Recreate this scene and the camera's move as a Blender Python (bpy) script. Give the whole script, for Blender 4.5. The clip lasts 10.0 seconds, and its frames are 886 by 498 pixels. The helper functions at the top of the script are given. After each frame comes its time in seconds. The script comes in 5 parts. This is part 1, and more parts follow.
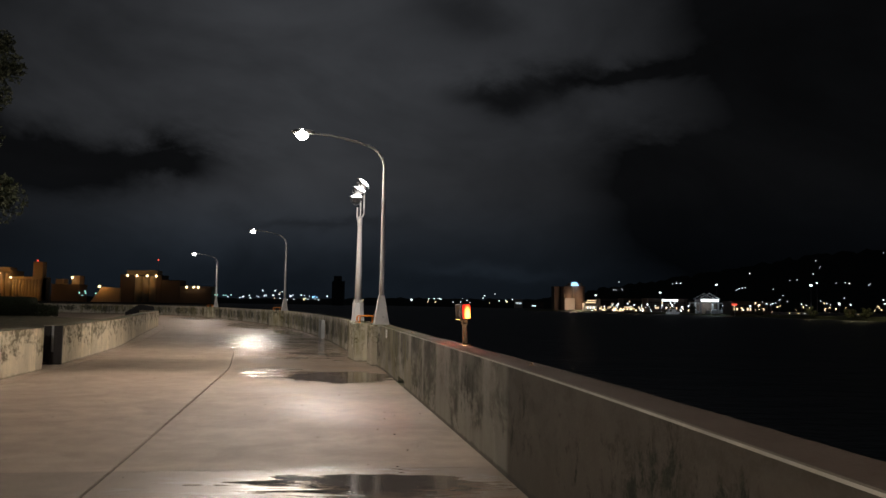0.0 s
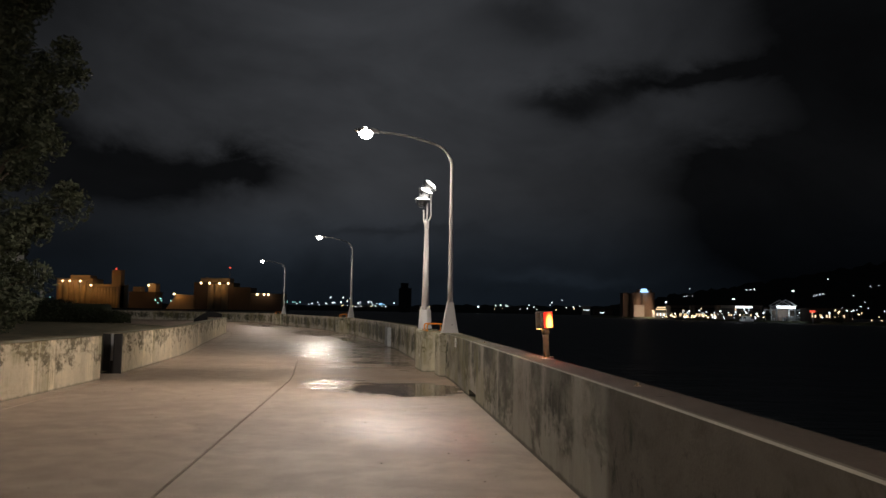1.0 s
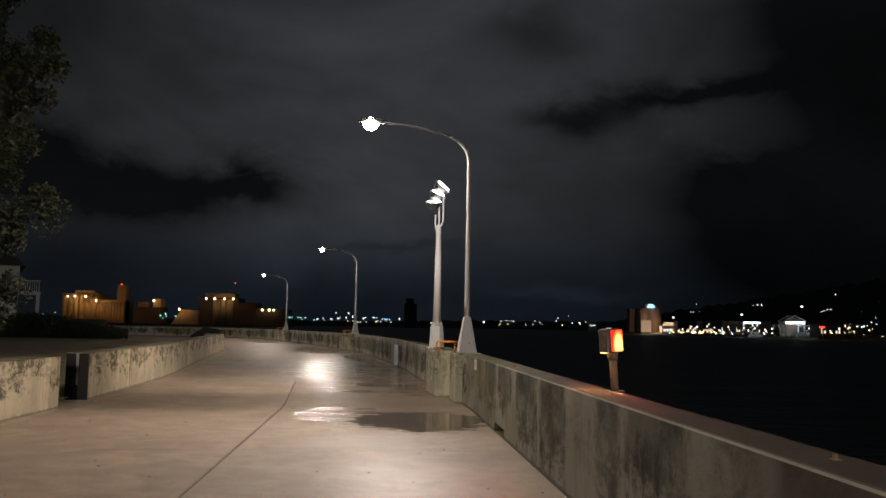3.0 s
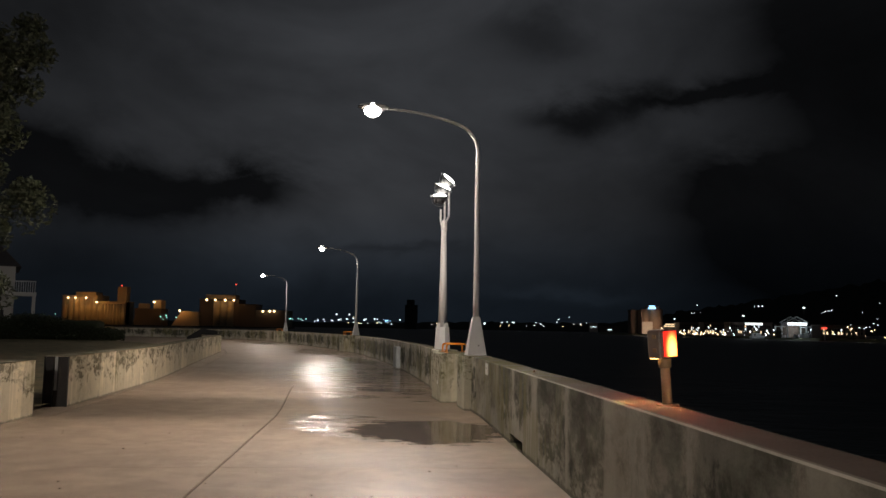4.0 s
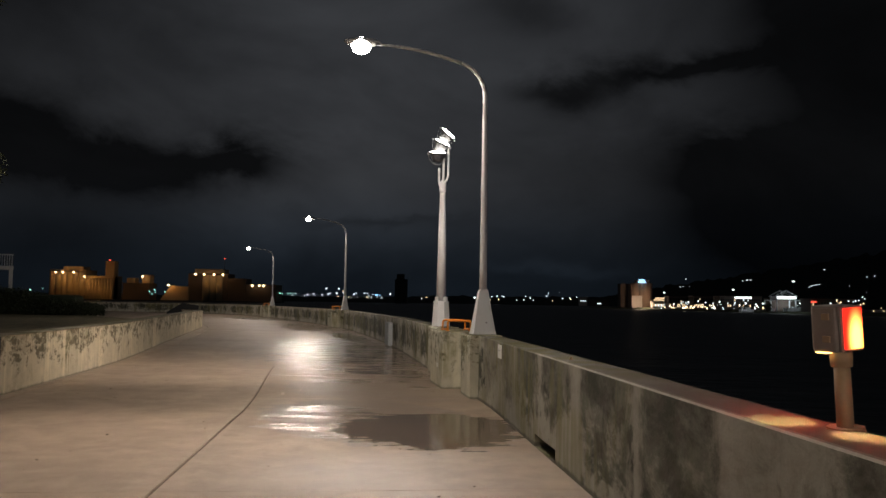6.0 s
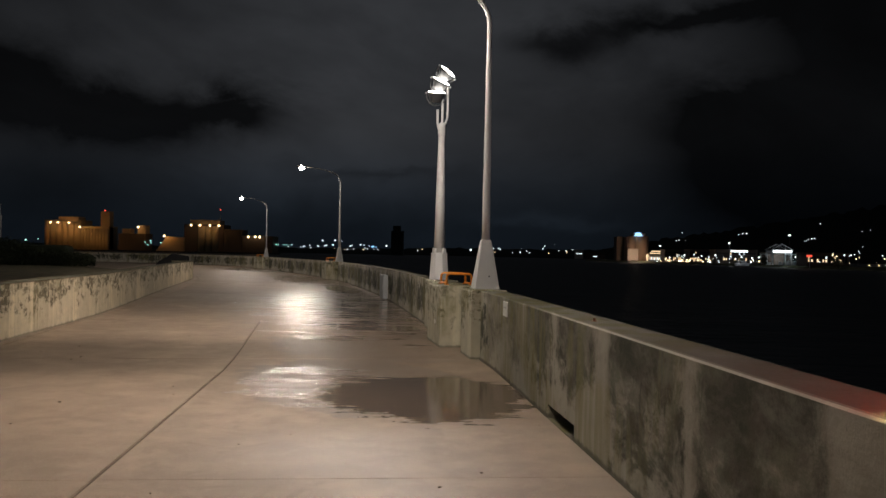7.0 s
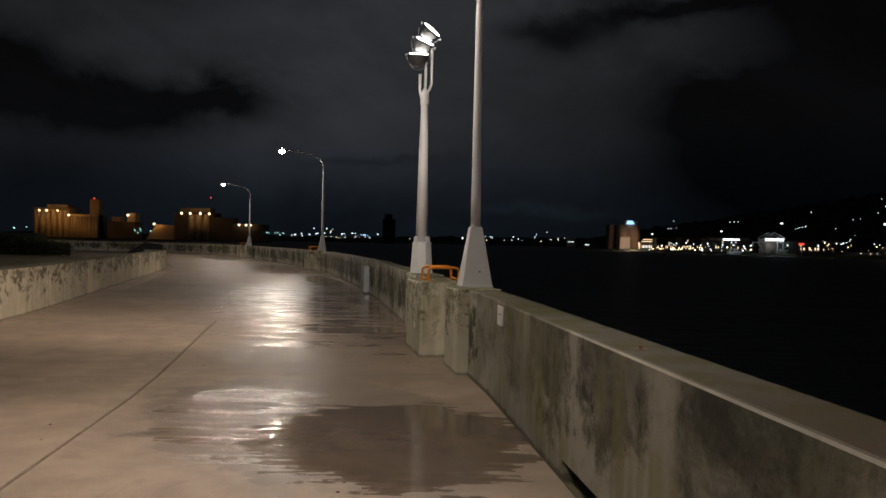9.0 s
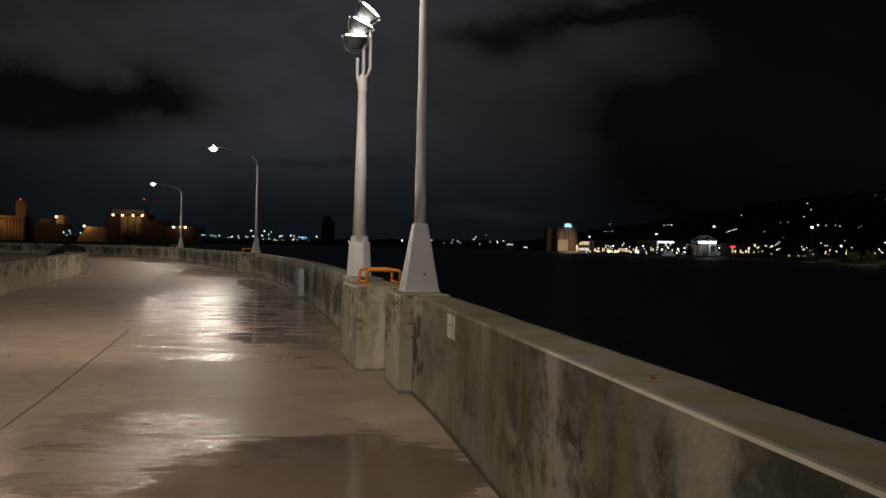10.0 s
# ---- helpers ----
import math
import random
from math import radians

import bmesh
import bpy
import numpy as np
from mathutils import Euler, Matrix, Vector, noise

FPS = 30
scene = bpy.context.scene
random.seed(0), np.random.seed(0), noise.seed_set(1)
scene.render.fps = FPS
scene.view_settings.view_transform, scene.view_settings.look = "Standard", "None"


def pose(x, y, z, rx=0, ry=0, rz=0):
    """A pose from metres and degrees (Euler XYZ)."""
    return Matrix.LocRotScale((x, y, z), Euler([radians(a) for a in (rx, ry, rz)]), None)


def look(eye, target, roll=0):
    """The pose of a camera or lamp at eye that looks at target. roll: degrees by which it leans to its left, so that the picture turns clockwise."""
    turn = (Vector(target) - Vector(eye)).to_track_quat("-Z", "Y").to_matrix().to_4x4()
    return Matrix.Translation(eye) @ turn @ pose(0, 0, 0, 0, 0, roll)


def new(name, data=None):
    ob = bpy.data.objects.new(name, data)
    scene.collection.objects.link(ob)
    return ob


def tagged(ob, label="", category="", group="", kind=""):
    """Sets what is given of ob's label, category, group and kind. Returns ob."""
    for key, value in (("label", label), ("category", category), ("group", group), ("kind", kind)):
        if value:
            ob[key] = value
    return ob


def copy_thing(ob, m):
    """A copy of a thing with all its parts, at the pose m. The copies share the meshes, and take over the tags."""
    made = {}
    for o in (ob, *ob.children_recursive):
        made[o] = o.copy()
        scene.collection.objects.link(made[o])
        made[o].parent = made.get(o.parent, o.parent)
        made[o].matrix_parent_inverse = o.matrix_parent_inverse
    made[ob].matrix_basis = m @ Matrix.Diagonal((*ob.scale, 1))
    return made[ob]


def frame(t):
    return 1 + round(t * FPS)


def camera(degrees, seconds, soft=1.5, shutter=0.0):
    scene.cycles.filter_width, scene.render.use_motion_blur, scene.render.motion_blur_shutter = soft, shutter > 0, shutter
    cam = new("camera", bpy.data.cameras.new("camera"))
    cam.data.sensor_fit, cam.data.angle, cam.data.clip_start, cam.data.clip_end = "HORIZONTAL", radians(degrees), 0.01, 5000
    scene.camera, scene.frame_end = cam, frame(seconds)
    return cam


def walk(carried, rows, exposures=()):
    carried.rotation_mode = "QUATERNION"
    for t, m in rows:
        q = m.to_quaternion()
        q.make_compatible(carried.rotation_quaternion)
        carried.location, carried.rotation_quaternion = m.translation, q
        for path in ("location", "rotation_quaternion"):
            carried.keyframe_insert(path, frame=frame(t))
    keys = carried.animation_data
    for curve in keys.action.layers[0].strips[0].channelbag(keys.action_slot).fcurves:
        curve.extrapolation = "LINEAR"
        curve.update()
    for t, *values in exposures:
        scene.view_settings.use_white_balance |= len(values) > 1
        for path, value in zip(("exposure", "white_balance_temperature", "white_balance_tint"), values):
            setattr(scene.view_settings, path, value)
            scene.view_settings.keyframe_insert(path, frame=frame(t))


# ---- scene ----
cam = camera(56.1, 10.0)
PATH = [
    (0, (0.314, -0.158, 1.571), (0.425, 1.834, 1.705), 0.9),
    (0.5, (0.286, 0.452, 1.582), (0.281, 2.447, 1.724), 0.9),
    (1, (0.242, 1.101, 1.575), (0.194, 3.095, 1.723), 0.9),
    (1.5, (0.228, 1.725, 1.598), (0.173, 3.718, 1.755), 0.8),
    (2, (0.127, 2.366, 1.595), (0.069, 4.358, 1.762), 0.8),
    (2.5, (0.05, 3.056, 1.589), (-0.01, 5.047, 1.767), 0.9),
    (4, (-0.212, 4.949, 1.578), (-0.275, 6.94, 1.766), 0.9),
    (4.5, (-0.236, 5.551, 1.562), (-0.299, 7.541, 1.75), 0.9),
    (5, (-0.326, 6.203, 1.56), (-0.384, 8.194, 1.748), 0.9),
    (6.5, (-0.53, 8.019, 1.582), (-0.559, 10.018, 1.65), 0.9),
    (7, (-0.551, 8.668, 1.566), (-0.578, 10.668, 1.578), 1.1),
    (7.5, (-0.561, 9.292, 1.568), (-0.588, 11.291, 1.554), 1.1),
    (8, (-0.52, 9.93, 1.579), (-0.544, 11.93, 1.556), 1.1),
    (8.5, (-0.51, 10.543, 1.575), (-0.532, 12.543, 1.555), 1.1),
    (9, (-0.43, 11.151, 1.59), (-0.437, 13.151, 1.574), 1.1),
    (9.5, (-0.442, 11.847, 1.573), (-0.394, 13.847, 1.564), 1.1),
    (10, (-0.438, 12.417, 1.548), (-0.3, 14.412, 1.541), 1.1),
]
walk(cam, [(t, look(eye, target, roll)) for t, eye, target, roll in PATH],
     exposures=[(0.0, 0.25), (4.5, 0.20), (6.5, 0.17), (7.5, -0.07), (10.0, -0.15)])

# ---- world and large lights ----
WARM = (1.0, 0.88, 0.76)
LAMP_WATTS = 900.0


def nodes_of(mat):
    mat.use_nodes = True
    nt = mat.node_tree
    nt.nodes.clear()
    return nt


def link(nt, a, b):
    nt.links.new(a, b)


def feed(nt, socket, value):
    """A number, a colour or another node's output into a socket."""
    if isinstance(value, bpy.types.NodeSocket):
        nt.links.new(value, socket)
    else:
        socket.default_value = value


def mth(nt, op, a, b=0.0, c=0.0, clamp=False):
    n = nt.nodes.new("ShaderNodeMath")
    n.operation, n.use_clamp = op, clamp
    for s, v in zip(n.inputs, (a, b, c)):
        feed(nt, s, v)
    return n.outputs[0]


def smooth(nt, v, lo, hi):
    n = nt.nodes.new("ShaderNodeMapRange")
    n.interpolation_type = "SMOOTHSTEP"
    feed(nt, n.inputs["Value"], v)
    n.inputs["From Min"].default_value, n.inputs["From Max"].default_value = lo, hi
    return n.outputs["Result"]


def mixc(nt, f, a, b):
    n = nt.nodes.new("ShaderNodeMix")
    n.data_type = "RGBA"
    feed(nt, n.inputs["Factor"], f)
    for s, v in ((n.inputs["A"], a), (n.inputs["B"], b)):
        feed(nt, s, (*v, 1.0) if isinstance(v, tuple) and len(v) == 3 else v)
    return n.outputs["Result"]


def noise_tex(nt, vec, scale, detail=4.0, rough=0.55, distortion=0.0):
    n = nt.nodes.new("ShaderNodeTexNoise")
    n.inputs["Scale"].default_value, n.inputs["Detail"].default_value = scale, detail
    n.inputs["Roughness"].default_value, n.inputs["Distortion"].default_value = rough, distortion
    if vec is not None:
        link(nt, vec, n.inputs["Vector"])
    return n.outputs["Fac"]


def place(nt):
    return nt.nodes.new("ShaderNodeNewGeometry").outputs["Position"]


def scaled(nt, vec, s, loc=(0, 0, 0)):
    n = nt.nodes.new("ShaderNodeMapping")
    n.inputs["Scale"].default_value, n.inputs["Location"].default_value = s, loc
    link(nt, vec, n.inputs["Vector"])
    return n.outputs["Vector"]


def split(nt, vec):
    n = nt.nodes.new("ShaderNodeSeparateXYZ")
    link(nt, vec, n.inputs[0])
    return n.outputs


def night_sky():
    """City-lit night clouds: a dim grey deck of cloud with darker gaps, bluish towards the horizon."""
    w = bpy.data.worlds.new("night_sky")
    scene.world = w
    w.use_nodes = True
    nt = w.node_tree
    nt.nodes.clear()
    d = nt.nodes.new("ShaderNodeTexCoord").outputs["Generated"]
    x, y, z = split(nt, d)
    az = mth(nt, "ARCTAN2", x, y)
    el = mth(nt, "ARCSINE", z)
    flat = scaled(nt, d, (2.0, 2.0, 3.6))
    big = noise_tex(nt, flat, 1.3, 5.0, 0.55, 0.6)
    fine = noise_tex(nt, flat, 4.5, 6.0, 0.6, 0.3)
    wob = mth(nt, "MULTIPLY", mth(nt, "SUBTRACT", fine, 0.5), 0.085)
    wob2 = mth(nt, "MULTIPLY", mth(nt, "SUBTRACT", big, 0.5), 0.16)
    azw, elw = mth(nt, "ADD", az, wob2), mth(nt, "ADD", el, wob)
    dark = None
    for a0, e0, sa, se, k in SKY_GAPS:
        u = mth(nt, "DIVIDE", mth(nt, "SUBTRACT", azw, a0), sa)
        v = mth(nt, "DIVIDE", mth(nt, "SUBTRACT", elw, e0), se)
        r = mth(nt, "ADD", mth(nt, "MULTIPLY", u, u), mth(nt, "MULTIPLY", v, v))
        g = mth(nt, "MULTIPLY", mth(nt, "EXPONENT", mth(nt, "MULTIPLY", r, -1.0)), k)
        dark = g if dark is None else mth(nt, "ADD", dark, g)
    keep = mth(nt, "MAXIMUM", mth(nt, "SUBTRACT", 1.0, dark), 0.13)
    cloud = mth(nt, "MULTIPLY_ADD", smooth(nt, big, 0.25, 0.75), 0.55, 0.55)
    cloud = mth(nt, "MULTIPLY", cloud, mth(nt, "MULTIPLY_ADD", fine, 0.5, 0.75))
    low = smooth(nt, el, 0.0, 0.16)
    lift = mth(nt, "MULTIPLY_ADD", low, 0.64, 0.36)
    glow = mth(nt, "MULTIPLY", mth(nt, "MULTIPLY", cloud, keep), lift)
    tint = mixc(nt, low, (0.55, 0.80, 1.15), (0.91, 0.96, 1.07))
    bg = nt.nodes.new("ShaderNodeBackground")
    link(nt, tint, bg.inputs["Color"])
    link(nt, mth(nt, "MULTIPLY", glow, SKY_LEVEL), bg.inputs["Strength"])
    out = nt.nodes.new("ShaderNodeOutputWorld")
    link(nt, bg.outputs[0], out.inputs[0])


SKY_LEVEL = 0.028
# dark gaps in the cloud: azimuth, elevation, half widths (radians), depth
# negative depths brighten the cloud, partly painting the lamp's bloom into the sky
SKY_GAPS = [(-0.36, 0.148, 0.20, 0.038, 0.88), (-0.235, 0.160, 0.055, 0.022, 0.6), (-0.52, 0.185, 0.10, 0.04, 0.6), (-0.095, 0.100, 0.08, 0.008, 0.5),
            (0.135, 0.246, 0.052, 0.026, 0.75), (0.085, 0.258, 0.04, 0.016, 0.45), (0.27, 0.274, 0.085, 0.018, 0.65), (0.20, 0.262, 0.05, 0.012, 0.4),
            (0.44, 0.285, 0.09, 0.045, 0.5), (0.30, 0.160, 0.11, 0.034, 0.6), (0.39, 0.105, 0.15, 0.04, 0.6), (0.08, 0.346, 0.065, 0.03, 0.55),
            (0.42, 0.345, 0.12, 0.05, 0.55), (0.48, 0.05, 0.28, 0.06, 0.7), (0.80, 0.25, 0.30, 0.60, 0.6), (0.50, 0.20, 0.16, 0.20, 0.35),
            (-0.52, 0.33, 0.20, 0.13, 0.50), (0.52, 0.32, 0.26, 0.30, 0.42), (0.46, 0.14, 0.22, 0.12, 0.34), (-0.07, 0.27, 0.17, 0.12, -0.40), (-0.10, 0.10, 0.14, 0.075, -0.45), (-0.44, 0.07, 0.17, 0.055, 0.55), (0.10, 0.040, 0.10, 0.010, -0.5)]
night_sky()


def lamp(name, kind, at, watts, colour, radius=0.1, toward=None):
    data = bpy.data.lights.new(name, kind)
    data.energy, data.color = watts, colour
    if kind == "AREA":
        data.shape, data.size = "DISK", radius * 2
    else:
        data.shadow_soft_size = radius
    ob = new(name, data)
    ob.matrix_world = look(at, toward) if toward else Matrix.Translation(at)
    return ob


# ---- materials ----
def surface(name, colour, rough=0.6, metal=0.0, grain=(8.0, 60.0), vary=0.25, bump=0.15, stain=None, stain_at=(0.55, 0.72), stain_scale=(1, 1, 1), stain_size=1.2):
    """A weathered plain surface: two scales of variation, optional stains, fine relief."""
    m = bpy.data.materials.new(name)
    nt = nodes_of(m)
    pos = place(nt)
    a = noise_tex(nt, pos, grain[0], 5.0)
    b = noise_tex(nt, pos, grain[1], 3.0)
    lo = tuple(c * (1 - vary) for c in colour)
    hi = tuple(min(1.0, c * (1 + vary)) for c in colour)
    col = mixc(nt, mth(nt, "MULTIPLY_ADD", a, 0.7, mth(nt, "MULTIPLY", b, 0.3)), lo, hi)
    if stain:
        s = noise_tex(nt, scaled(nt, pos, stain_scale), stain_size, 6.0, 0.65, 0.4)
        col = mixc(nt, smooth(nt, s, *stain_at), col, stain)
    p = nt.nodes.new("ShaderNodeBsdfPrincipled")
    link(nt, col, p.inputs["Base Color"])
    link(nt, mth(nt, "MULTIPLY_ADD", b, 0.25, rough - 0.12, clamp=True), p.inputs["Roughness"])
    p.inputs["Metallic"].default_value = metal
    if bump:
        n = nt.nodes.new("ShaderNodeBump")
        n.inputs["Strength"].default_value, n.inputs["Distance"].default_value = bump, 0.01
        link(nt, b, n.inputs["Height"])
        link(nt, n.outputs[0], p.inputs["Normal"])
    link(nt, p.outputs[0], nt.nodes.new("ShaderNodeOutputMaterial").inputs[0])
    return m


def glow(name, colour, strength):
    m = bpy.data.materials.new(name)
    nt = nodes_of(m)
    e = nt.nodes.new("ShaderNodeEmission")
    e.inputs["Color"].default_value, e.inputs["Strength"].default_value = (*colour, 1), strength
    link(nt, e.outputs[0], nt.nodes.new("ShaderNodeOutputMaterial").inputs[0])
    return m


# east parapet between its lime runs: stretch along y, lower edge of the algae, density
ALGAE = [(16.72, 17.95, 0.36, 0.80), (15.18, 16.42, 0.46, 0.85), (13.42, 14.82, 0.10, 1.0), (11.95, 13.20, 0.12, 0.95), (10.12, 10.78, 0.20, 0.85), (8.72, 9.96, 0.42, 0.85),
         (7.45, 8.10, 0.62, 0.55), (18.30, 19.00, 0.30, 0.45), (19.60, 20.70, 0.20, 0.40)]
# lime runs down the joints of the formwork: y, half width, strength
LIME_RUNS = [(18.12, 0.10, 0.7), (16.56, 0.08, 0.65), (15.00, 0.13, 1.0), (13.30, 0.06, 0.6), (11.75, 0.18, 0.7), (11.1, 0.25, 0.7), (10.04, 0.06, 0.55), (8.50, 0.15, 0.75), (19.3, 0.14, 0.35)]


def parapet_concrete(name, light, dirt, cover, moss, moss_cover, low=0.08, high=0.97, upright=0.25, brown_to=None, mapped=False, banded=False, sharp=False):
    """Old cast concrete: mottled algae patches in upright fields, lime runs, a worn pale arris, fine pits."""
    m = bpy.data.materials.new(name)
    nt = nodes_of(m)
    pos = place(nt)
    x, y, z = split(nt, pos)
    up = split(nt, nt.nodes.new("ShaderNodeNewGeometry").outputs["Normal"])[2]
    is_top = smooth(nt, up, 0.80, 0.95)
    arris = mth(nt, "MULTIPLY", smooth(nt, up, 0.15, 0.40), mth(nt, "SUBTRACT", 1.0, is_top))
    fine = noise_tex(nt, pos, 45.0, 4.0)
    mid = noise_tex(nt, pos, 2.6, 6.0, 0.6)
    pits = noise_tex(nt, pos, 9.0, 6.0, 0.7)
    fields = noise_tex(nt, scaled(nt, pos, (0.75, 0.75, upright)), 1.0, 3.0, 0.6, 0.2)
    mottle = noise_tex(nt, scaled(nt, pos, (1.0, 1.0, 0.8)), 5.2, 10.0, 0.76, 0.4)
    streak = noise_tex(nt, scaled(nt, pos, (7.0, 7.0, 0.45)), 1.6, 4.0, 0.6)
    patch = smooth(nt, noise_tex(nt, scaled(nt, pos, (0.8, 0.55, 0.95)), 2.8, 9.0, 0.68, 0.3), 0.38, 0.62)
    speckle = smooth(nt, noise_tex(nt, scaled(nt, pos, (0.8, 0.5, 0.9)), 10.0, 6.0, 0.7, 0.5), 0.42, 0.60)
    base = mixc(nt, mid, tuple(c * 0.74 for c in light), tuple(min(1, c * 1.18) for c in light))
    tone = noise_tex(nt, scaled(nt, pos, (0.55, 0.55, 0.12)), 1.3, 5.0, 0.75)
    base = mixc(nt, mth(nt, "MULTIPLY", smooth(nt, tone, 0.46, 0.56), 0.45), base, tuple(c * 0.66 for c in light))
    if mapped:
        # past the lamp the base is lightened to add its light on the face
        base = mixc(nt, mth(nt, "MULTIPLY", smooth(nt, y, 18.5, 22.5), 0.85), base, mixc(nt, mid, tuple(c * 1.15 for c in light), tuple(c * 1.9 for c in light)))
    if brown_to:
        # darker, browner concrete at the near end
        base = mixc(nt, mth(nt, "SUBTRACT", 1.0, smooth(nt, y, brown_to - 0.1, brown_to + 0.1)), base, mixc(nt, mid, (0.105, 0.090, 0.073), (0.175, 0.150, 0.122)))
    # algae holds back from the foot and from the drip edge under the top
    inside = mth(nt, "MULTIPLY", smooth(nt, z, low, low + 0.30), mth(nt, "SUBTRACT", 1.0, smooth(nt, z, high - 0.22, high)))
    amount = mth(nt, "MULTIPLY_ADD", fields, 1.1, mth(nt, "MULTIPLY_ADD", mottle, 1.5, mth(nt, "MULTIPLY_ADD", inside, 0.22, mth(nt, "MULTIPLY_ADD", streak, 0.25, -1.425))))
    if banded:
        # a dark weathered band below the top with drips, and clean concrete under it
        height = mth(nt, "ADD", z, mth(nt, "MULTIPLY_ADD", patch, 0.45, mth(nt, "MULTIPLY_ADD", streak, 0.5, -0.47)))
        band = smooth(nt, height, 0.40, 0.78)
        spots_of = mth(nt, "MULTIPLY", mth(nt, "MULTIPLY_ADD", speckle, 0.75, 0.25), mth(nt, "MULTIPLY_ADD", patch, 0.55, 0.45))
        amount = mth(nt, "MULTIPLY_ADD", mth(nt, "MULTIPLY", mth(nt, "MULTIPLY_ADD", band, 0.78, 0.22), spots_of), 0.36, cover - 0.02)
    if mapped:
        amount = mth(nt, "ADD", amount, mth(nt, "MULTIPLY", smooth(nt, y, 20.5, 23.0), 0.02))
        amount = mth(nt, "SUBTRACT", amount, mth(nt, "MULTIPLY", mth(nt, "SUBTRACT", 1.0, smooth(nt, y, 20.0, 22.0)), 0.22))
    dirty = smooth(nt, amount, cover - 0.02, cover + 0.24)
    dirtc = mixc(nt, smooth(nt, mottle, 0.35, 0.65), tuple(c * 1.9 for c in dirt), dirt)
    col = mixc(nt, mth(nt, "MULTIPLY", dirty, 0.9), base, dirtc)
    if mapped:
        yw = mth(nt, "ADD", y, mth(nt, "MULTIPLY", mth(nt, "SUBTRACT", mottle, 0.5), 0.7))
        zw = mth(nt, "ADD", z, mth(nt, "ADD", mth(nt, "MULTIPLY", mth(nt, "SUBTRACT", patch, 0.5), 0.35), mth(nt, "MULTIPLY", mth(nt, "SUBTRACT", mid, 0.5), 0.6)))
        grown = None
        for y0, y1, z0, k in ALGAE:
            g = mth(nt, "MULTIPLY", smooth(nt, yw, y0 - 0.10, y0 + 0.12), mth(nt, "SUBTRACT", 1.0, smooth(nt, yw, y1 - 0.12, y1 + 0.10)))
            g = mth(nt, "MULTIPLY", mth(nt, "MULTIPLY", g, smooth(nt, zw, z0 - 0.16, z0 + 0.14)), k)
            grown = g if grown is None else mth(nt, "MAXIMUM", grown, g)
        flecks = mth(nt, "MULTIPLY", speckle, mth(nt, "SUBTRACT", 1.0, patch))
        flecks = mth(nt, "MULTIPLY", flecks, mth(nt, "SUBTRACT", 1.05, smooth(nt, z, 0.35, 1.0)))
        grown = mth(nt, "MULTIPLY", grown, mth(nt, "SUBTRACT", 1.0, mth(nt, "MULTIPLY", flecks, 0.85)))
        grown = mth(nt, "MULTIPLY", grown, mth(nt, "MULTIPLY_ADD", patch, 0.30, 0.70))
        film = mixc(nt, speckle, mixc(nt, smooth(nt, mid, 0.42, 0.58), (0.060, 0.066, 0.044), (0.068, 0.060, 0.048)), mixc(nt, patch, (0.034, 0.036, 0.026), (0.014, 0.019, 0.011)))
        col = mixc(nt, mth(nt, "MULTIPLY", grown, 0.95), col, film)
        # thin brownish growth over the rest, in cloudy patches
        thin = mth(nt, "MULTIPLY", mth(nt, "MULTIPLY", patch, mth(nt, "MULTIPLY_ADD", speckle, 0.6, 0.4)), smooth(nt, z, 0.15, 0.55))
        col = mixc(nt, mth(nt, "MULTIPLY", thin, 0.55), col, (0.070, 0.066, 0.048))
        for y0, half, k in LIME_RUNS:
            d = mth(nt, "ABSOLUTE", mth(nt, "SUBTRACT", mth(nt, "ADD", y, mth(nt, "MULTIPLY", mth(nt, "SUBTRACT", streak, 0.5), 0.12)), y0))
            g = mth(nt, "SUBTRACT", 1.0, smooth(nt, d, half * 0.45, half * 1.25))
            g = mth(nt, "MULTIPLY", g, mth(nt, "MULTIPLY", mth(nt, "MULTIPLY_ADD", mottle, 1.6, -0.20, clamp=True), k))
            col = mixc(nt, g, col, tuple(min(1, c * 0.95) for c in light))
    runs = noise_tex(nt, scaled(nt, pos, (1.25, 1.25, 0.05)), 1.0, 4.0, 0.65)
    lime = mth(nt, "MULTIPLY", smooth(nt, runs, 0.55, 0.60), mth(nt, "MULTIPLY_ADD", mottle, 1.3, -0.10, clamp=True))
    if mapped:
        lime = mth(nt, "MULTIPLY", lime, smooth(nt, y, 22.0, 24.0))
    col = mixc(nt, mth(nt, "MULTIPLY", lime, 0.8), col, tuple(min(1, c * 1.35) for c in light))
    green = mth(nt, "MULTIPLY", smooth(nt, noise_tex(nt, pos, 0.9, 5.0), moss_cover, moss_cover + 0.14), 0.65)
    if mapped:
        green = mth(nt, "MULTIPLY", green, smooth(nt, y, 11.0, 17.0))
    col = mixc(nt, mth(nt, "MULTIPLY", green, smooth(nt, streak, 0.35, 0.6)), col, mixc(nt, fine, moss, tuple(c * 1.6 for c in moss)))
    # darker in a thin uneven line along the foot
    foot = mth(nt, "SUBTRACT", 1.0, smooth(nt, mth(nt, "ADD", z, mth(nt, "MULTIPLY", mth(nt, "SUBTRACT", mottle, 0.5), 0.12)), 0.012, 0.05))
    col = mixc(nt, mth(nt, "MULTIPLY", foot, 0.7), col, tuple(c * 0.22 for c in light))
    col = mixc(nt, mth(nt, "MULTIPLY", smooth(nt, pits, 0.66, 0.70), 0.5), col, tuple(c * 0.35 for c in light))
    topc = mixc(nt, mid, tuple(c * 0.30 for c in light), tuple(c * 0.55 for c in light))
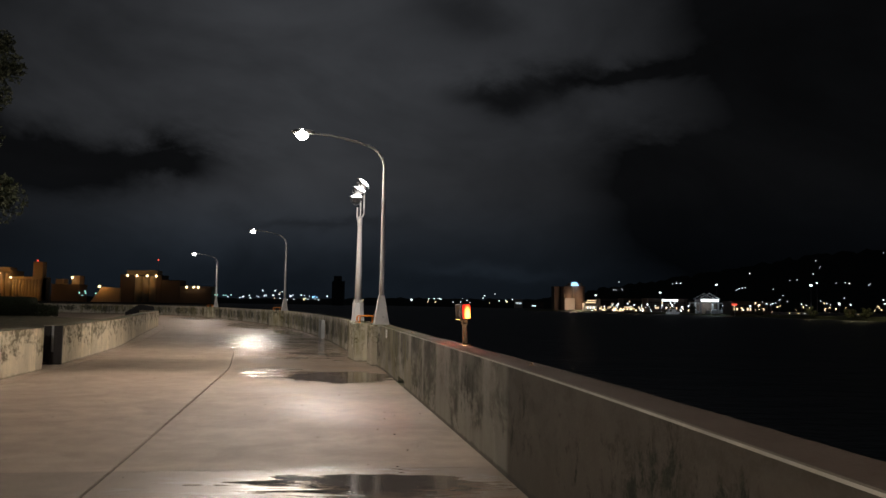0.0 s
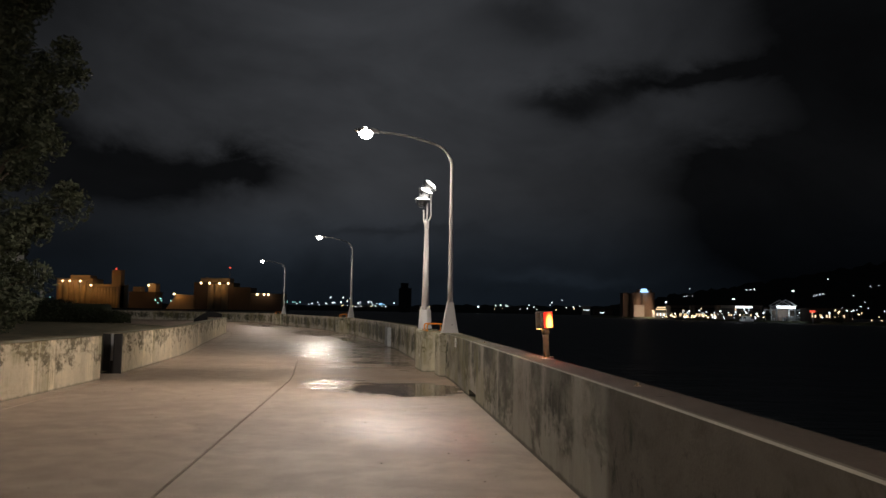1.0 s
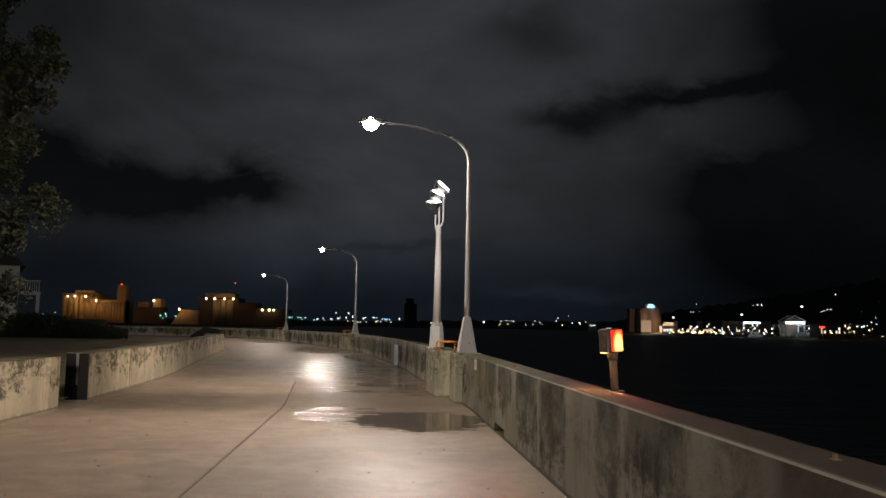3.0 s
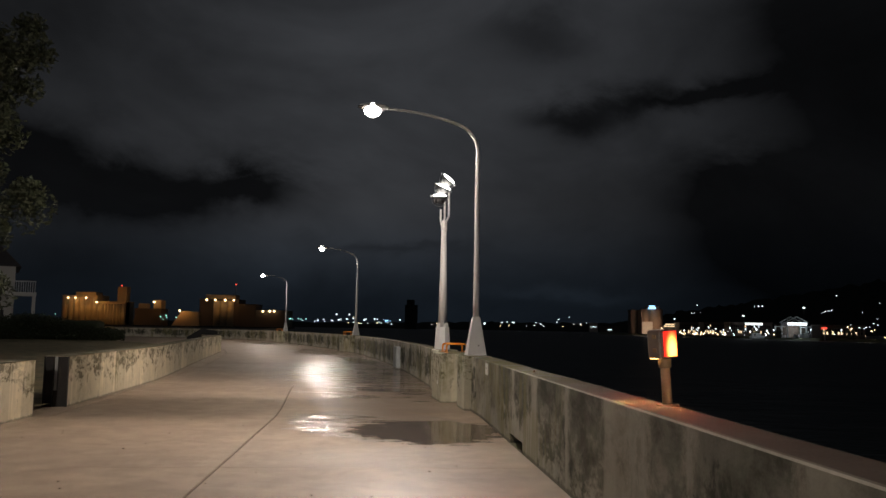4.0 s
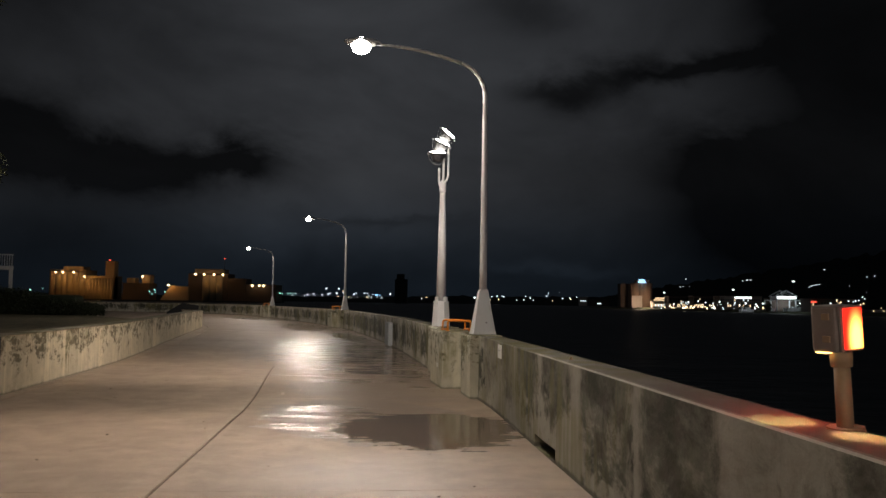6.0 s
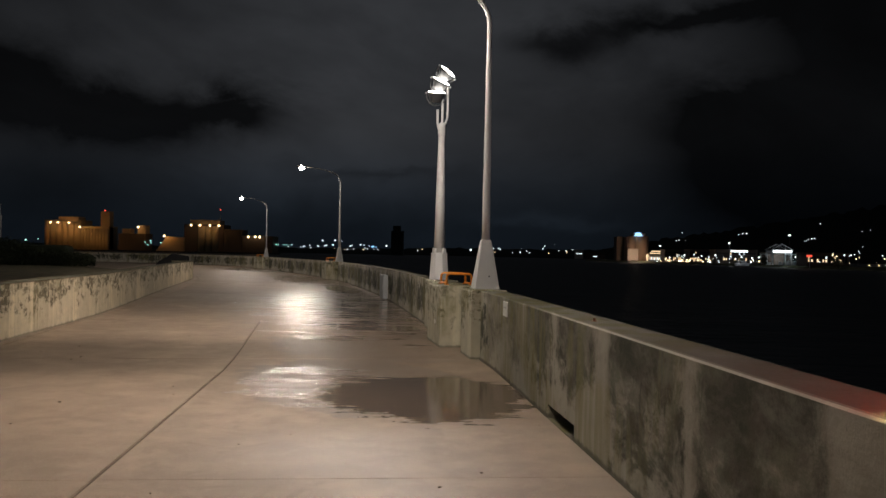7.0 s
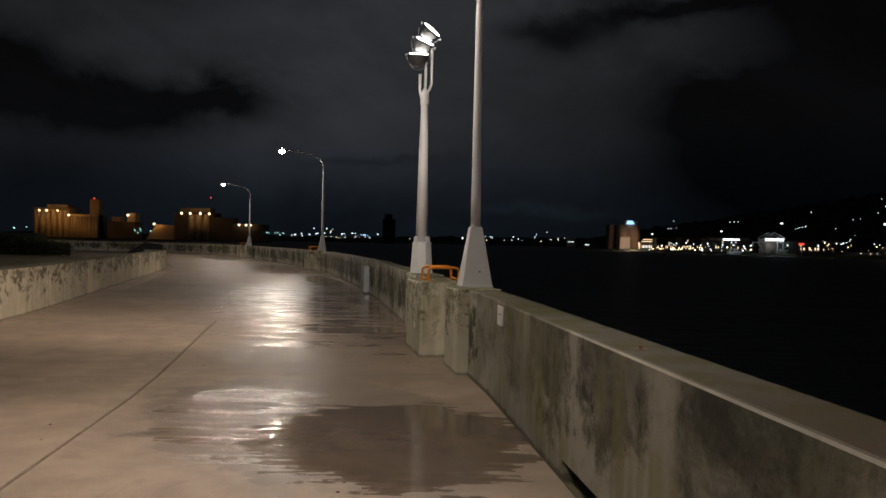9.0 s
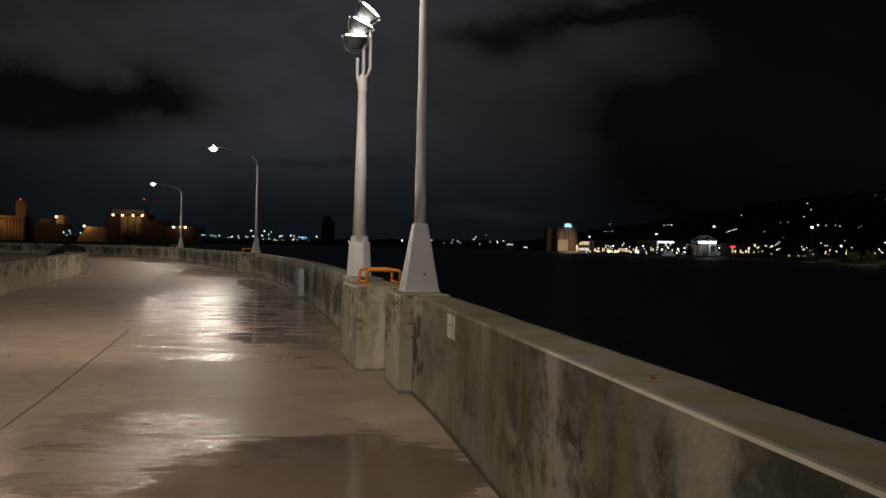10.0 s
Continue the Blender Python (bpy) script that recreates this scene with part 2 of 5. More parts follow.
    topc = mixc(nt, smooth(nt, noise_tex(nt, pos, 2.3, 6.0, 0.65), 0.38, 0.62), topc, tuple(c * 0.85 for c in moss))
    topc = mixc(nt, mth(nt, "MULTIPLY", smooth(nt, pits, 0.60, 0.68), 0.5), topc, tuple(c * 0.3 for c in light))
    if brown_to:
        topc = mixc(nt, mth(nt, "SUBTRACT", 1.0, smooth(nt, y, brown_to + 4.0, brown_to + 9.0)), topc, mixc(nt, mid, (0.080, 0.057, 0.043), (0.130, 0.100, 0.078)))
    col = mixc(nt, is_top, col, topc)
    if mapped:
        arris = mth(nt, "MULTIPLY", arris, mth(nt, "SUBTRACT", 1.0, mth(nt, "MULTIPLY", smooth(nt, y, 15.5, 18.0), 0.9)))
    if sharp:
        arris = mth(nt, "MULTIPLY", arris, 0.15)
    col = mixc(nt, mth(nt, "MULTIPLY", arris, mth(nt, "MULTIPLY_ADD", mid, 0.8, 0.25, clamp=True)), col, tuple(min(1, c * 1.7) for c in light))
    p = nt.nodes.new("ShaderNodeBsdfPrincipled")
    link(nt, col, p.inputs["Base Color"])
    link(nt, mth(nt, "MULTIPLY_ADD", fine, 0.25, 0.70), p.inputs["Roughness"])
    p.inputs["Specular IOR Level"].default_value = 0.12
    n = nt.nodes.new("ShaderNodeBump")
    n.inputs["Strength"].default_value, n.inputs["Distance"].default_value = 0.28, 0.012
    link(nt, mth(nt, "ADD", fine, mth(nt, "MULTIPLY", pits, 1.6)), n.inputs["Height"])
    link(nt, n.outputs[0], p.inputs["Normal"])
    link(nt, p.outputs[0], nt.nodes.new("ShaderNodeOutputMaterial").inputs[0])
    return m


# water on the deck: centre x, y, half sizes, turn (degrees), softness, weight
POOLS = [(-0.80, 17.85, 1.12, 1.38, 6, 0.16, 1.0), (0.25, 7.35, 0.75, 0.40, 0, 0.35, 1.0), (-1.95, 25.9, 0.95, 0.45, 0, 0.35, 0.8),
         (-5.2, 43.5, 0.8, 4.0, 15, 0.5, 0.7)]
# ragged tongues of water between wet islands
TONGUES = [(-2.95, 32.5, 1.05, 7.5, 10, 0.45, 1.0), (-2.3, 26.5, 1.1, 1.4, 5, 0.4, 0.9), (-1.9, 18.6, 0.45, 1.3, 8, 0.5, 0.35), (0.0, 7.2, 1.3, 0.6, 0, 0.5, 0.9)]
SLICK = [(-2.15, 18.6, 0.90, 1.60, 12, 0.40, 0.9), (-3.3, 33.0, 2.9, 9.8, 12, 0.40, 1.0), (0.2, 6.2, 2.4, 1.8, 3, 0.35, 0.50),
         (-7.6, 53.0, 2.4, 10.0, 20, 0.5, 1.0), (-16.5, 76.0, 3.0, 9.0, 26, 0.5, 0.9), (-2.95, 24.9, 1.0, 1.6, 10, 0.45, 0.85)]
SHEEN = [(0.0, 13.0, 1.3, 2.2, 6, 0.5, 1.0), (-0.4, 15.3, 1.7, 1.0, 6, 0.5, 1.0), (-0.2, 6.0, 2.2, 1.95, 3, 0.3, 0.9)]
DAMP = [(-1.65, 18.7, 1.40, 2.25, 24, 0.035, 1.0), (-1.5, 23.3, 2.2, 2.9, 8, 0.10, 1.0), (-3.2, 33.0, 3.2, 14.0, 12, 0.5, 0.8), (-8.0, 53.0, 3.6, 12.0, 22, 0.5, 0.9)]


def spots(nt, x, y, wobble, rows):
    total = None
    for cx, cy, rx, ry, turn, soft, k in rows:
        c, s = math.cos(radians(turn)), math.sin(radians(turn))
        dx, dy = mth(nt, "SUBTRACT", x, cx), mth(nt, "SUBTRACT", y, cy)
        u = mth(nt, "ADD", mth(nt, "MULTIPLY", dx, c / rx), mth(nt, "MULTIPLY", dy, s / rx))
        v = mth(nt, "ADD", mth(nt, "MULTIPLY", dx, -s / ry), mth(nt, "MULTIPLY", dy, c / ry))
        r = mth(nt, "SQRT", mth(nt, "ADD", mth(nt, "MULTIPLY", u, u), mth(nt, "MULTIPLY", v, v)))
        r = mth(nt, "ADD", r, wobble)
        g = mth(nt, "MULTIPLY", mth(nt, "SUBTRACT", 1.0, smooth(nt, r, 1.0 - soft, 1.0 + soft)), k)
        total = g if total is None else mth(nt, "MAXIMUM", total, g)
    return total


def deck_concrete():
    """Broom-finished concrete slabs, damp after rain, with puddles in the low places by the wall."""
    m = bpy.data.materials.new("deck_concrete")
    nt = nodes_of(m)
    pos = place(nt)
    x, y, z = split(nt, pos)
    fine = noise_tex(nt, pos, 60.0, 4.0, 0.6)
    mid = noise_tex(nt, pos, 2.2, 6.0, 0.6)
    big = noise_tex(nt, pos, 0.45, 5.0, 0.55)
    brush = noise_tex(nt, scaled(nt, pos, (0.6, 5.0, 1.0)), 1.0, 6.0, 0.6, 0.3)
    grit = smooth(nt, noise_tex(nt, pos, 26.0, 2.0), 0.74, 0.78)
    rnd = nt.nodes.new("ShaderNodeObjectInfo").outputs["Random"]
    col = mixc(nt, smooth(nt, mid, 0.25, 0.75), (0.31, 0.228, 0.160), (0.475, 0.352, 0.248))
    col = mixc(nt, mth(nt, "MULTIPLY", smooth(nt, big, 0.42, 0.62), 0.35), col, (0.25, 0.19, 0.145))
    blot = noise_tex(nt, pos, 1.1, 7.0, 0.68, 0.6)
    col = mixc(nt, mth(nt, "MULTIPLY", smooth(nt, blot, 0.53, 0.64), 0.40), col, (0.20, 0.145, 0.105))
    col = mixc(nt, mth(nt, "MULTIPLY", smooth(nt, blot, 0.44, 0.34), 0.30), col, (0.53, 0.42, 0.31))
    col = mixc(nt, mth(nt, "MULTIPLY", rnd, 0.18), col, (0.24, 0.20, 0.165))
    col = mixc(nt, mth(nt, "MULTIPLY", fine, 0.25), col, (0.48, 0.395, 0.30))
    col = mixc(nt, mth(nt, "MULTIPLY", grit, 0.6), col, (0.10, 0.085, 0.07))
    speck = noise_tex(nt, pos, 95.0, 3.0, 0.7)
    col = mixc(nt, mth(nt, "MULTIPLY", smooth(nt, speck, 0.56, 0.66), 0.55), col, (0.60, 0.50, 0.39))
    col = mixc(nt, mth(nt, "MULTIPLY", smooth(nt, speck, 0.44, 0.35), 0.55), col, (0.17, 0.125, 0.09))
    w1 = mth(nt, "MULTIPLY", mth(nt, "SUBTRACT", mid, 0.5), 0.6)
    w2 = mth(nt, "ADD", mth(nt, "MULTIPLY", mth(nt, "SUBTRACT", brush, 0.5), 1.15), mth(nt, "MULTIPLY", w1, 1.1))
    pool = spots(nt, x, y, w2, POOLS)
    comb = smooth(nt, noise_tex(nt, scaled(nt, pos, (0.75, 3.6, 1.0)), 1.0, 7.0, 0.66, 0.6), 0.44, 0.54)
    tongue = mth(nt, "MULTIPLY", spots(nt, x, y, w2, TONGUES), comb)
    pool = mth(nt, "MAXIMUM", pool, tongue)
    slick = spots(nt, x, y, mth(nt, "ADD", w1, mth(nt, "MULTIPLY", w2, 0.9)), SLICK)
    broken = smooth(nt, noise_tex(nt, scaled(nt, pos, (0.50, 2.2, 1.0)), 1.0, 7.0, 0.68, 0.5), 0.40, 0.56)
    slick = mth(nt, "MULTIPLY", slick, mth(nt, "MULTIPLY_ADD", broken, 0.80, 0.20))
    damp = spots(nt, x, y, w1, DAMP)
    sheen = spots(nt, x, y, mth(nt, "MULTIPLY", w1, 1.3), SHEEN)
    slab_edge = mth(nt, "SUBTRACT", 1.0, smooth(nt, mth(nt, "ADD", y, mth(nt, "MULTIPLY", x, -0.10)), 7.95, 7.99))
    wet = mth(nt, "MAXIMUM", mth(nt, "MAXIMUM", pool, mth(nt, "MULTIPLY", slab_edge, 0.62)), mth(nt, "MAXIMUM", mth(nt, "MULTIPLY", slick, 0.85), mth(nt, "MULTIPLY", damp, 0.92)))
    col = mixc(nt, mth(nt, "MULTIPLY_ADD", pool, 0.16, mth(nt, "MULTIPLY", wet, 0.62)), col, (0.100, 0.072, 0.050))
    dry = mth(nt, "MULTIPLY_ADD", fine, 0.2, mth(nt, "MULTIPLY_ADD", big, 0.25, 0.46))
    rough = mth(nt, "MULTIPLY_ADD", mth(nt, "MAXIMUM", damp, sheen), -0.20, dry)
    film = smooth(nt, slick, 0.22, 0.62)
    rough = mth(nt, "ADD", mth(nt, "MULTIPLY", rough, mth(nt, "SUBTRACT", 1.0, film)), mth(nt, "MULTIPLY", film, mth(nt, "MULTIPLY_ADD", fine, 0.16, mth(nt, "MULTIPLY_ADD", comb, -0.05, 0.21))))
    rough = mth(nt, "MULTIPLY", mth(nt, "MAXIMUM", rough, 0.10), mth(nt, "SUBTRACT", 1.0, mth(nt, "MULTIPLY", smooth(nt, pool, 0.25, 0.75), 0.80)))
    p = nt.nodes.new("ShaderNodeBsdfPrincipled")
    link(nt, col, p.inputs["Base Color"])
    link(nt, rough, p.inputs["Roughness"])
    p.inputs["IOR"].default_value = 1.40
    link(nt, mth(nt, "MULTIPLY_ADD", mth(nt, "MAXIMUM", sheen, slab_edge), 0.4, 0.5), p.inputs["Specular IOR Level"])
    n = nt.nodes.new("ShaderNodeBump")
    n.inputs["Distance"].default_value = 0.006
    link(nt, mth(nt, "MULTIPLY_ADD", smooth(nt, pool, 0.2, 0.6), -0.42, 0.45), n.inputs["Strength"])
    ripple = noise_tex(nt, scaled(nt, pos, (2.2, 9.0, 1.0)), 1.0, 5.0, 0.6, 0.5)
    ripple = mth(nt, "MULTIPLY", mth(nt, "MULTIPLY", ripple, 8.0), film)
    link(nt, mth(nt, "ADD", mth(nt, "ADD", fine, mth(nt, "MULTIPLY", brush, mth(nt, "MULTIPLY_ADD", film, 1.4, 0.8))), ripple), n.inputs["Height"])
    link(nt, n.outputs[0], p.inputs["Normal"])
    link(nt, p.outputs[0], nt.nodes.new("ShaderNodeOutputMaterial").inputs[0])
    return m


def lake_water():
    m = bpy.data.materials.new("lake_water")
    nt = nodes_of(m)
    pos = place(nt)
    p = nt.nodes.new("ShaderNodeBsdfPrincipled")
    p.inputs["Base Color"].default_value = (0.004, 0.009, 0.014, 1)
    p.inputs["Roughness"].default_value, p.inputs["IOR"].default_value = 0.60, 1.33
    a = noise_tex(nt, scaled(nt, pos, (0.5, 0.9, 1)), 1.0, 5.0, 0.6, 0.4)
    b = noise_tex(nt, scaled(nt, pos, (0.05, 0.09, 1)), 1.0, 3.0)
    n = nt.nodes.new("ShaderNodeBump")
    n.inputs["Strength"].default_value, n.inputs["Distance"].default_value = 1.0, 0.6
    link(nt, mth(nt, "ADD", a, mth(nt, "MULTIPLY", b, 2.0)), n.inputs["Height"])
    link(nt, n.outputs[0], p.inputs["Normal"])
    link(nt, p.outputs[0], nt.nodes.new("ShaderNodeOutputMaterial").inputs[0])
    return m


DECK = deck_concrete()
WALL_E = parapet_concrete("parapet_concrete", (0.40, 0.375, 0.315), (0.024, 0.028, 0.020), 0.06, (0.165, 0.152, 0.066), 0.44, upright=0.5, brown_to=7.6, mapped=True)
WALL_W = parapet_concrete("inner_wall_concrete", (0.70, 0.61, 0.44), (0.085, 0.070, 0.045), 0.06, (0.20, 0.175, 0.09), 0.55, 0.40, 1.30, upright=0.9, banded=True)
PIER = parapet_concrete("pier_block_concrete", (0.64, 0.61, 0.48), (0.085, 0.085, 0.055), 0.06, (0.20, 0.18, 0.085), 0.50, -0.2, 1.2, banded=True, sharp=True)
WATER = lake_water()
JOINT = surface("joint_filler", (0.115, 0.084, 0.058), 0.9)
LAWN = surface("dry_lawn", (0.19, 0.145, 0.066), 0.95, 0, (0.8, 30.0), 0.45, 0.6, (0.085, 0.085, 0.036), (0.45, 0.65))
PAINT = surface("grey_pole_paint", (0.55, 0.55, 0.55), 0.42, 0.0, (3.0, 40.0), 0.10, 0.05, (0.34, 0.33, 0.31), (0.62, 0.8), (3, 3, 0.6))
GALV = surface("galvanised_steel", (0.42, 0.43, 0.44), 0.45, 0.6, (6.0, 50.0), 0.2, 0.05)
DARKMETAL = surface("dark_housing", (0.07, 0.07, 0.075), 0.5, 0.3, (6.0, 50.0), 0.2, 0.05)
ORANGE = surface("orange_pipe_paint", (0.72, 0.25, 0.03), 0.42, 0.0, (6.0, 50.0), 0.18, 0.08, (0.30, 0.12, 0.03), (0.62, 0.75))
BEACON_BOX = surface("weathered_beacon_housing", (0.20, 0.155, 0.135), 0.5, 0.2, (9.0, 60.0), 0.3, 0.1)
GATE = surface("shade_black_gate_steel", (0.034, 0.031, 0.028), 0.75, 0.0, (5.0, 40.0), 0.35, 0.1, (0.10, 0.08, 0.06), (0.58, 0.72), (4, 4, 0.6))
RUST = surface("rusty_post", (0.30, 0.20, 0.12), 0.7, 0.2, (9.0, 60.0), 0.35, 0.2)
BOXGREY = surface("grey_cabinet_paint", (0.30, 0.32, 0.33), 0.5, 0.1, (3.0, 50.0), 0.12, 0.05)
PLAQUE = surface("white_plaque", (0.88, 0.88, 0.84), 0.5, 0.0, (6.0, 40.0), 0.08, 0.03)
BARK = surface("bark", (0.11, 0.085, 0.06), 0.9, 0, (4.0, 30.0), 0.4, 0.8)
LEAF = surface("tree_leaf", (0.050, 0.058, 0.030), 0.65, 0, (1.5, 9.0), 0.45, 0.0)
HEDGE = surface("hedge_leaf", (0.035, 0.045, 0.02), 0.7, 0, (1.5, 9.0), 0.45, 0.0)
SHADEWALL = surface("wall_hook_shade", (0.022, 0.022, 0.024), 0.85, 0, (3.0, 30.0), 0.3, 0.1)
WHITEWOOD = surface("white_house_paint", (0.46, 0.46, 0.45), 0.6, 0, (0.8, 20.0), 0.10, 0.05)
ROOF = surface("dark_roof_shingle", (0.04, 0.04, 0.045), 0.9, 0, (1.0, 12.0), 0.3, 0.3)
GLASSDARK = surface("dark_window_glass", (0.02, 0.022, 0.026), 0.08, 0, (1.0, 5.0), 0.1, 0.0)
SILO = surface("grain_elevator_concrete", (0.34, 0.27, 0.18), 0.85, 0, (0.06, 0.7), 0.25, 0.0)
DARKBRICK = surface("dark_brick", (0.10, 0.075, 0.06), 0.9, 0, (0.06, 0.8), 0.3, 0.0)
TOWERBRICK = surface("tower_brick", (0.30, 0.20, 0.14), 0.9, 0, (0.08, 0.8), 0.3, 0.0)
PALE = surface("pale_render", (0.48, 0.42, 0.36), 0.8, 0, (0.1, 1.0), 0.15, 0.0)
STEELWHITE = surface("white_steel", (0.62, 0.64, 0.66), 0.5, 0, (0.3, 2.0), 0.1, 0.0)
FARLAND = surface("far_shore_woods", (0.018, 0.022, 0.020), 1.0, 0, (0.02, 0.2), 0.4, 0.0)
SHOREPARK = surface("shore_park_grass", (0.05, 0.055, 0.03), 1.0, 0, (0.05, 0.5), 0.4, 0.0)
LAMPGLOW = glow("lamp_lens", (1.0, 0.93, 0.82), 14.0)
FLOODGLOW = glow("floodlight_lens", (1.0, 0.95, 0.85), 22.0)
WINDOW_WARM = glow("lit_window_warm", (1.0, 0.72, 0.42), 1.1)
WINDOW_COOL = glow("lit_window_cool", (0.80, 0.95, 1.0), 1.3)
NIGHT_WHITE = glow("distant_lamp_white", (0.88, 0.96, 1.0), 2.6)
NIGHT_WARM = glow("distant_lamp_warm", (1.0, 0.72, 0.38), 4.0)
NIGHT_TEAL = glow("distant_lamp_teal", (0.45, 1.0, 0.85), 1.6)
NIGHT_RED = glow("distant_lamp_red", (1.0, 0.10, 0.06), 1.1)
NIGHT_BLUE = glow("distant_sign_blue", (0.30, 0.62, 1.0), 2.0)


def beacon_glass():
    """The lit lens of the beacon: brightest in its middle and towards its foot, red at the rim."""
    m = bpy.data.materials.new("beacon_lens")
    nt = nodes_of(m)
    g = nt.nodes.new("ShaderNodeTexCoord").outputs["Object"]
    x, y, z = split(nt, g)
    u = mth(nt, "DIVIDE", mth(nt, "SUBTRACT", x, 0.014), 0.064)
    v = mth(nt, "DIVIDE", mth(nt, "ADD", z, 0.045), 0.14)
    r = mth(nt, "SQRT", mth(nt, "ADD", mth(nt, "MULTIPLY", u, u), mth(nt, "MULTIPLY", v, v)))
    hot = mth(nt, "SUBTRACT", 1.0, smooth(nt, r, 0.25, 1.15))
    e = nt.nodes.new("ShaderNodeEmission")
    link(nt, mixc(nt, hot, (1.0, 0.02, 0.01), (1.0, 0.40, 0.07)), e.inputs["Color"])
    link(nt, mth(nt, "MULTIPLY_ADD", hot, 4.6, 1.9), e.inputs["Strength"])
    link(nt, e.outputs[0], nt.nodes.new("ShaderNodeOutputMaterial").inputs[0])
    return m


BEACON_LENS = beacon_glass()
LEAKGLOW = glow("light_leak", (1.0, 0.55, 0.16), 5.0)


# ---- mesh helpers ----
def mesh_ob(name, bm, mat):
    me = bpy.data.meshes.new(name)
    bmesh.ops.recalc_face_normals(bm, faces=bm.faces)
    bm.to_mesh(me)
    bm.free()
    me.materials.append(mat)
    return new(name, me)


def part(name, bm, mat, parent, label="", m=None):
    ob = mesh_ob(name, bm, mat)
    ob.parent = parent
    if m is not None:
        ob.matrix_local = m
    return tagged(ob, label) if label else ob


def thing(name, label, category, at=(0, 0, 0), rz=0.0, group="", kind=""):
    ob = new(name)
    ob.matrix_world = pose(*at, 0, 0, rz)
    return tagged(ob, label, category, group, kind)


def box(bm, lo, hi, bevel=0.0, m=None):
    """Adds a box from corner to corner."""
    mid = [(a + b) / 2 for a, b in zip(lo, hi)]
    size = [max(1e-4, b - a) for a, b in zip(lo, hi)]
    mat = Matrix.Translation(mid) @ Matrix.Diagonal((*size, 1))
    r = bmesh.ops.create_cube(bm, size=1.0, matrix=(m @ mat) if m else mat)
    if bevel:
        edges = list({e for v in r["verts"] for e in v.link_edges})
        bmesh.ops.bevel(bm, geom=edges, offset=bevel, segments=2, affect="EDGES", profile=0.5)
    return bm


def cube(lo, hi, bevel=0.0, m=None):
    return box(bmesh.new(), lo, hi, bevel, m)


def cone(bm, r0, r1, z0, z1, seg=16, at=(0, 0), m=None, turn=0.0):
    mat = Matrix.Translation((at[0], at[1], (z0 + z1) / 2)) @ pose(0, 0, 0, 0, 0, turn)
    bmesh.ops.create_cone(bm, cap_ends=True, segments=seg, radius1=r0, radius2=r1, depth=z1 - z0, matrix=(m @ mat) if m else mat)
    return bm


def tube(bm, pts, radii, seg=10, caps=True):
    """A round bar along points, with a radius at each."""
    pts = [Vector(p) for p in pts]
    rings = []
    for i, p in enumerate(pts):
        d = (pts[min(i + 1, len(pts) - 1)] - pts[max(i - 1, 0)]).normalized()
        side = d.cross(Vector((0.02, 1, 0.01))).normalized()
        up = side.cross(d).normalized()
        r = radii[i] if isinstance(radii, (list, tuple)) else radii
        rings.append([bm.verts.new(p + r * (math.cos(a) * side + math.sin(a) * up)) for a in [2 * math.pi * k / seg for k in range(seg)]])
    for a, b in zip(rings, rings[1:]):
        for k in range(seg):
            bm.faces.new((a[k], a[(k + 1) % seg], b[(k + 1) % seg], b[k])).smooth = True
    if caps:
        bm.faces.new(rings[0])
        bm.faces.new(rings[-1])
    return bm


def smooth_all(ob):
    for f in ob.data.polygons:
        f.use_smooth = True
    return ob


class Line:
    """A smooth line in plan through control points, by its running length."""

    def __init__(self, ctrl, step=0.25):
        c = [Vector(p) for p in ctrl]
        c = [2 * c[0] - c[1]] + c + [2 * c[-1] - c[-2]]
        pts = []
        for p0, p1, p2, p3 in zip(c, c[1:], c[2:], c[3:]):
            n = max(2, int((p2 - p1).length / step))
            for k in range(n):
                t = k / n
                pts.append(0.5 * (2 * p1 + (p2 - p0) * t + (2 * p0 - 5 * p1 + 4 * p2 - p3) * t * t + (3 * p1 - p0 - 3 * p2 + p3) * t ** 3))
        pts.append(c[-2])
        self.pts = pts
        self.s = [0.0]
        for a, b in zip(pts, pts[1:]):
            self.s.append(self.s[-1] + (b - a).length)
        self.length = self.s[-1]

    def at(self, s):
        """The place and the direction at length s."""
        i = min(max(int(np.searchsorted(self.s, s)) - 1, 0), len(self.pts) - 2)
        d = (self.pts[i + 1] - self.pts[i])
        k = (s - self.s[i]) / d.length
        return self.pts[i] + d * k, d.normalized()

    def off(self, s, o, z):
        """A place o metres to the right of the line (seen along it)."""
        p, d = self.at(s)
        return Vector((p.x + d.y * o, p.y - d.x * o, z))

    def where_y(self, y):
        return self.s[min(range(len(self.pts)), key=lambda i: abs(self.pts[i].y - y))]

    def frame_at(self, s, o=0.0, z=0.0):
        """A pose whose y runs along the line and whose x points to its right."""
        p, d = self.at(s)
        at = self.off(s, o, z)
        return pose(at.x, at.y, at.z, 0, 0, math.degrees(math.atan2(-d.x, d.y)))


def sweep(line, s0, s1, profile, step=0.7):
    """A closed profile of (offset, height) carried along a stretch of a line."""
    bm = bmesh.new()
    n = max(1, int(math.ceil((s1 - s0) / step)))
    rings = [[bm.verts.new(line.off(s0 + (s1 - s0) * i / n, o, z)) for o, z in profile] for i in range(n + 1)]
    for a, b in zip(rings, rings[1:]):
        for k in range(len(profile)):
            bm.faces.new((a[k], a[(k + 1) % len(profile)], b[(k + 1) % len(profile)], b[k]))
    bm.faces.new(rings[0])
    bm.faces.new(list(reversed(rings[-1])))
    return bm


def wall_profile(h, thick, foot=-0.1, back=None, cham=0.018):
    back = foot if back is None else back
    return [(0, foot), (0, h - cham), (cham * 0.35, h - cham * 0.3), (cham, h), (thick - 0.02, h + 0.004), (thick, h - 0.02), (thick, back)]


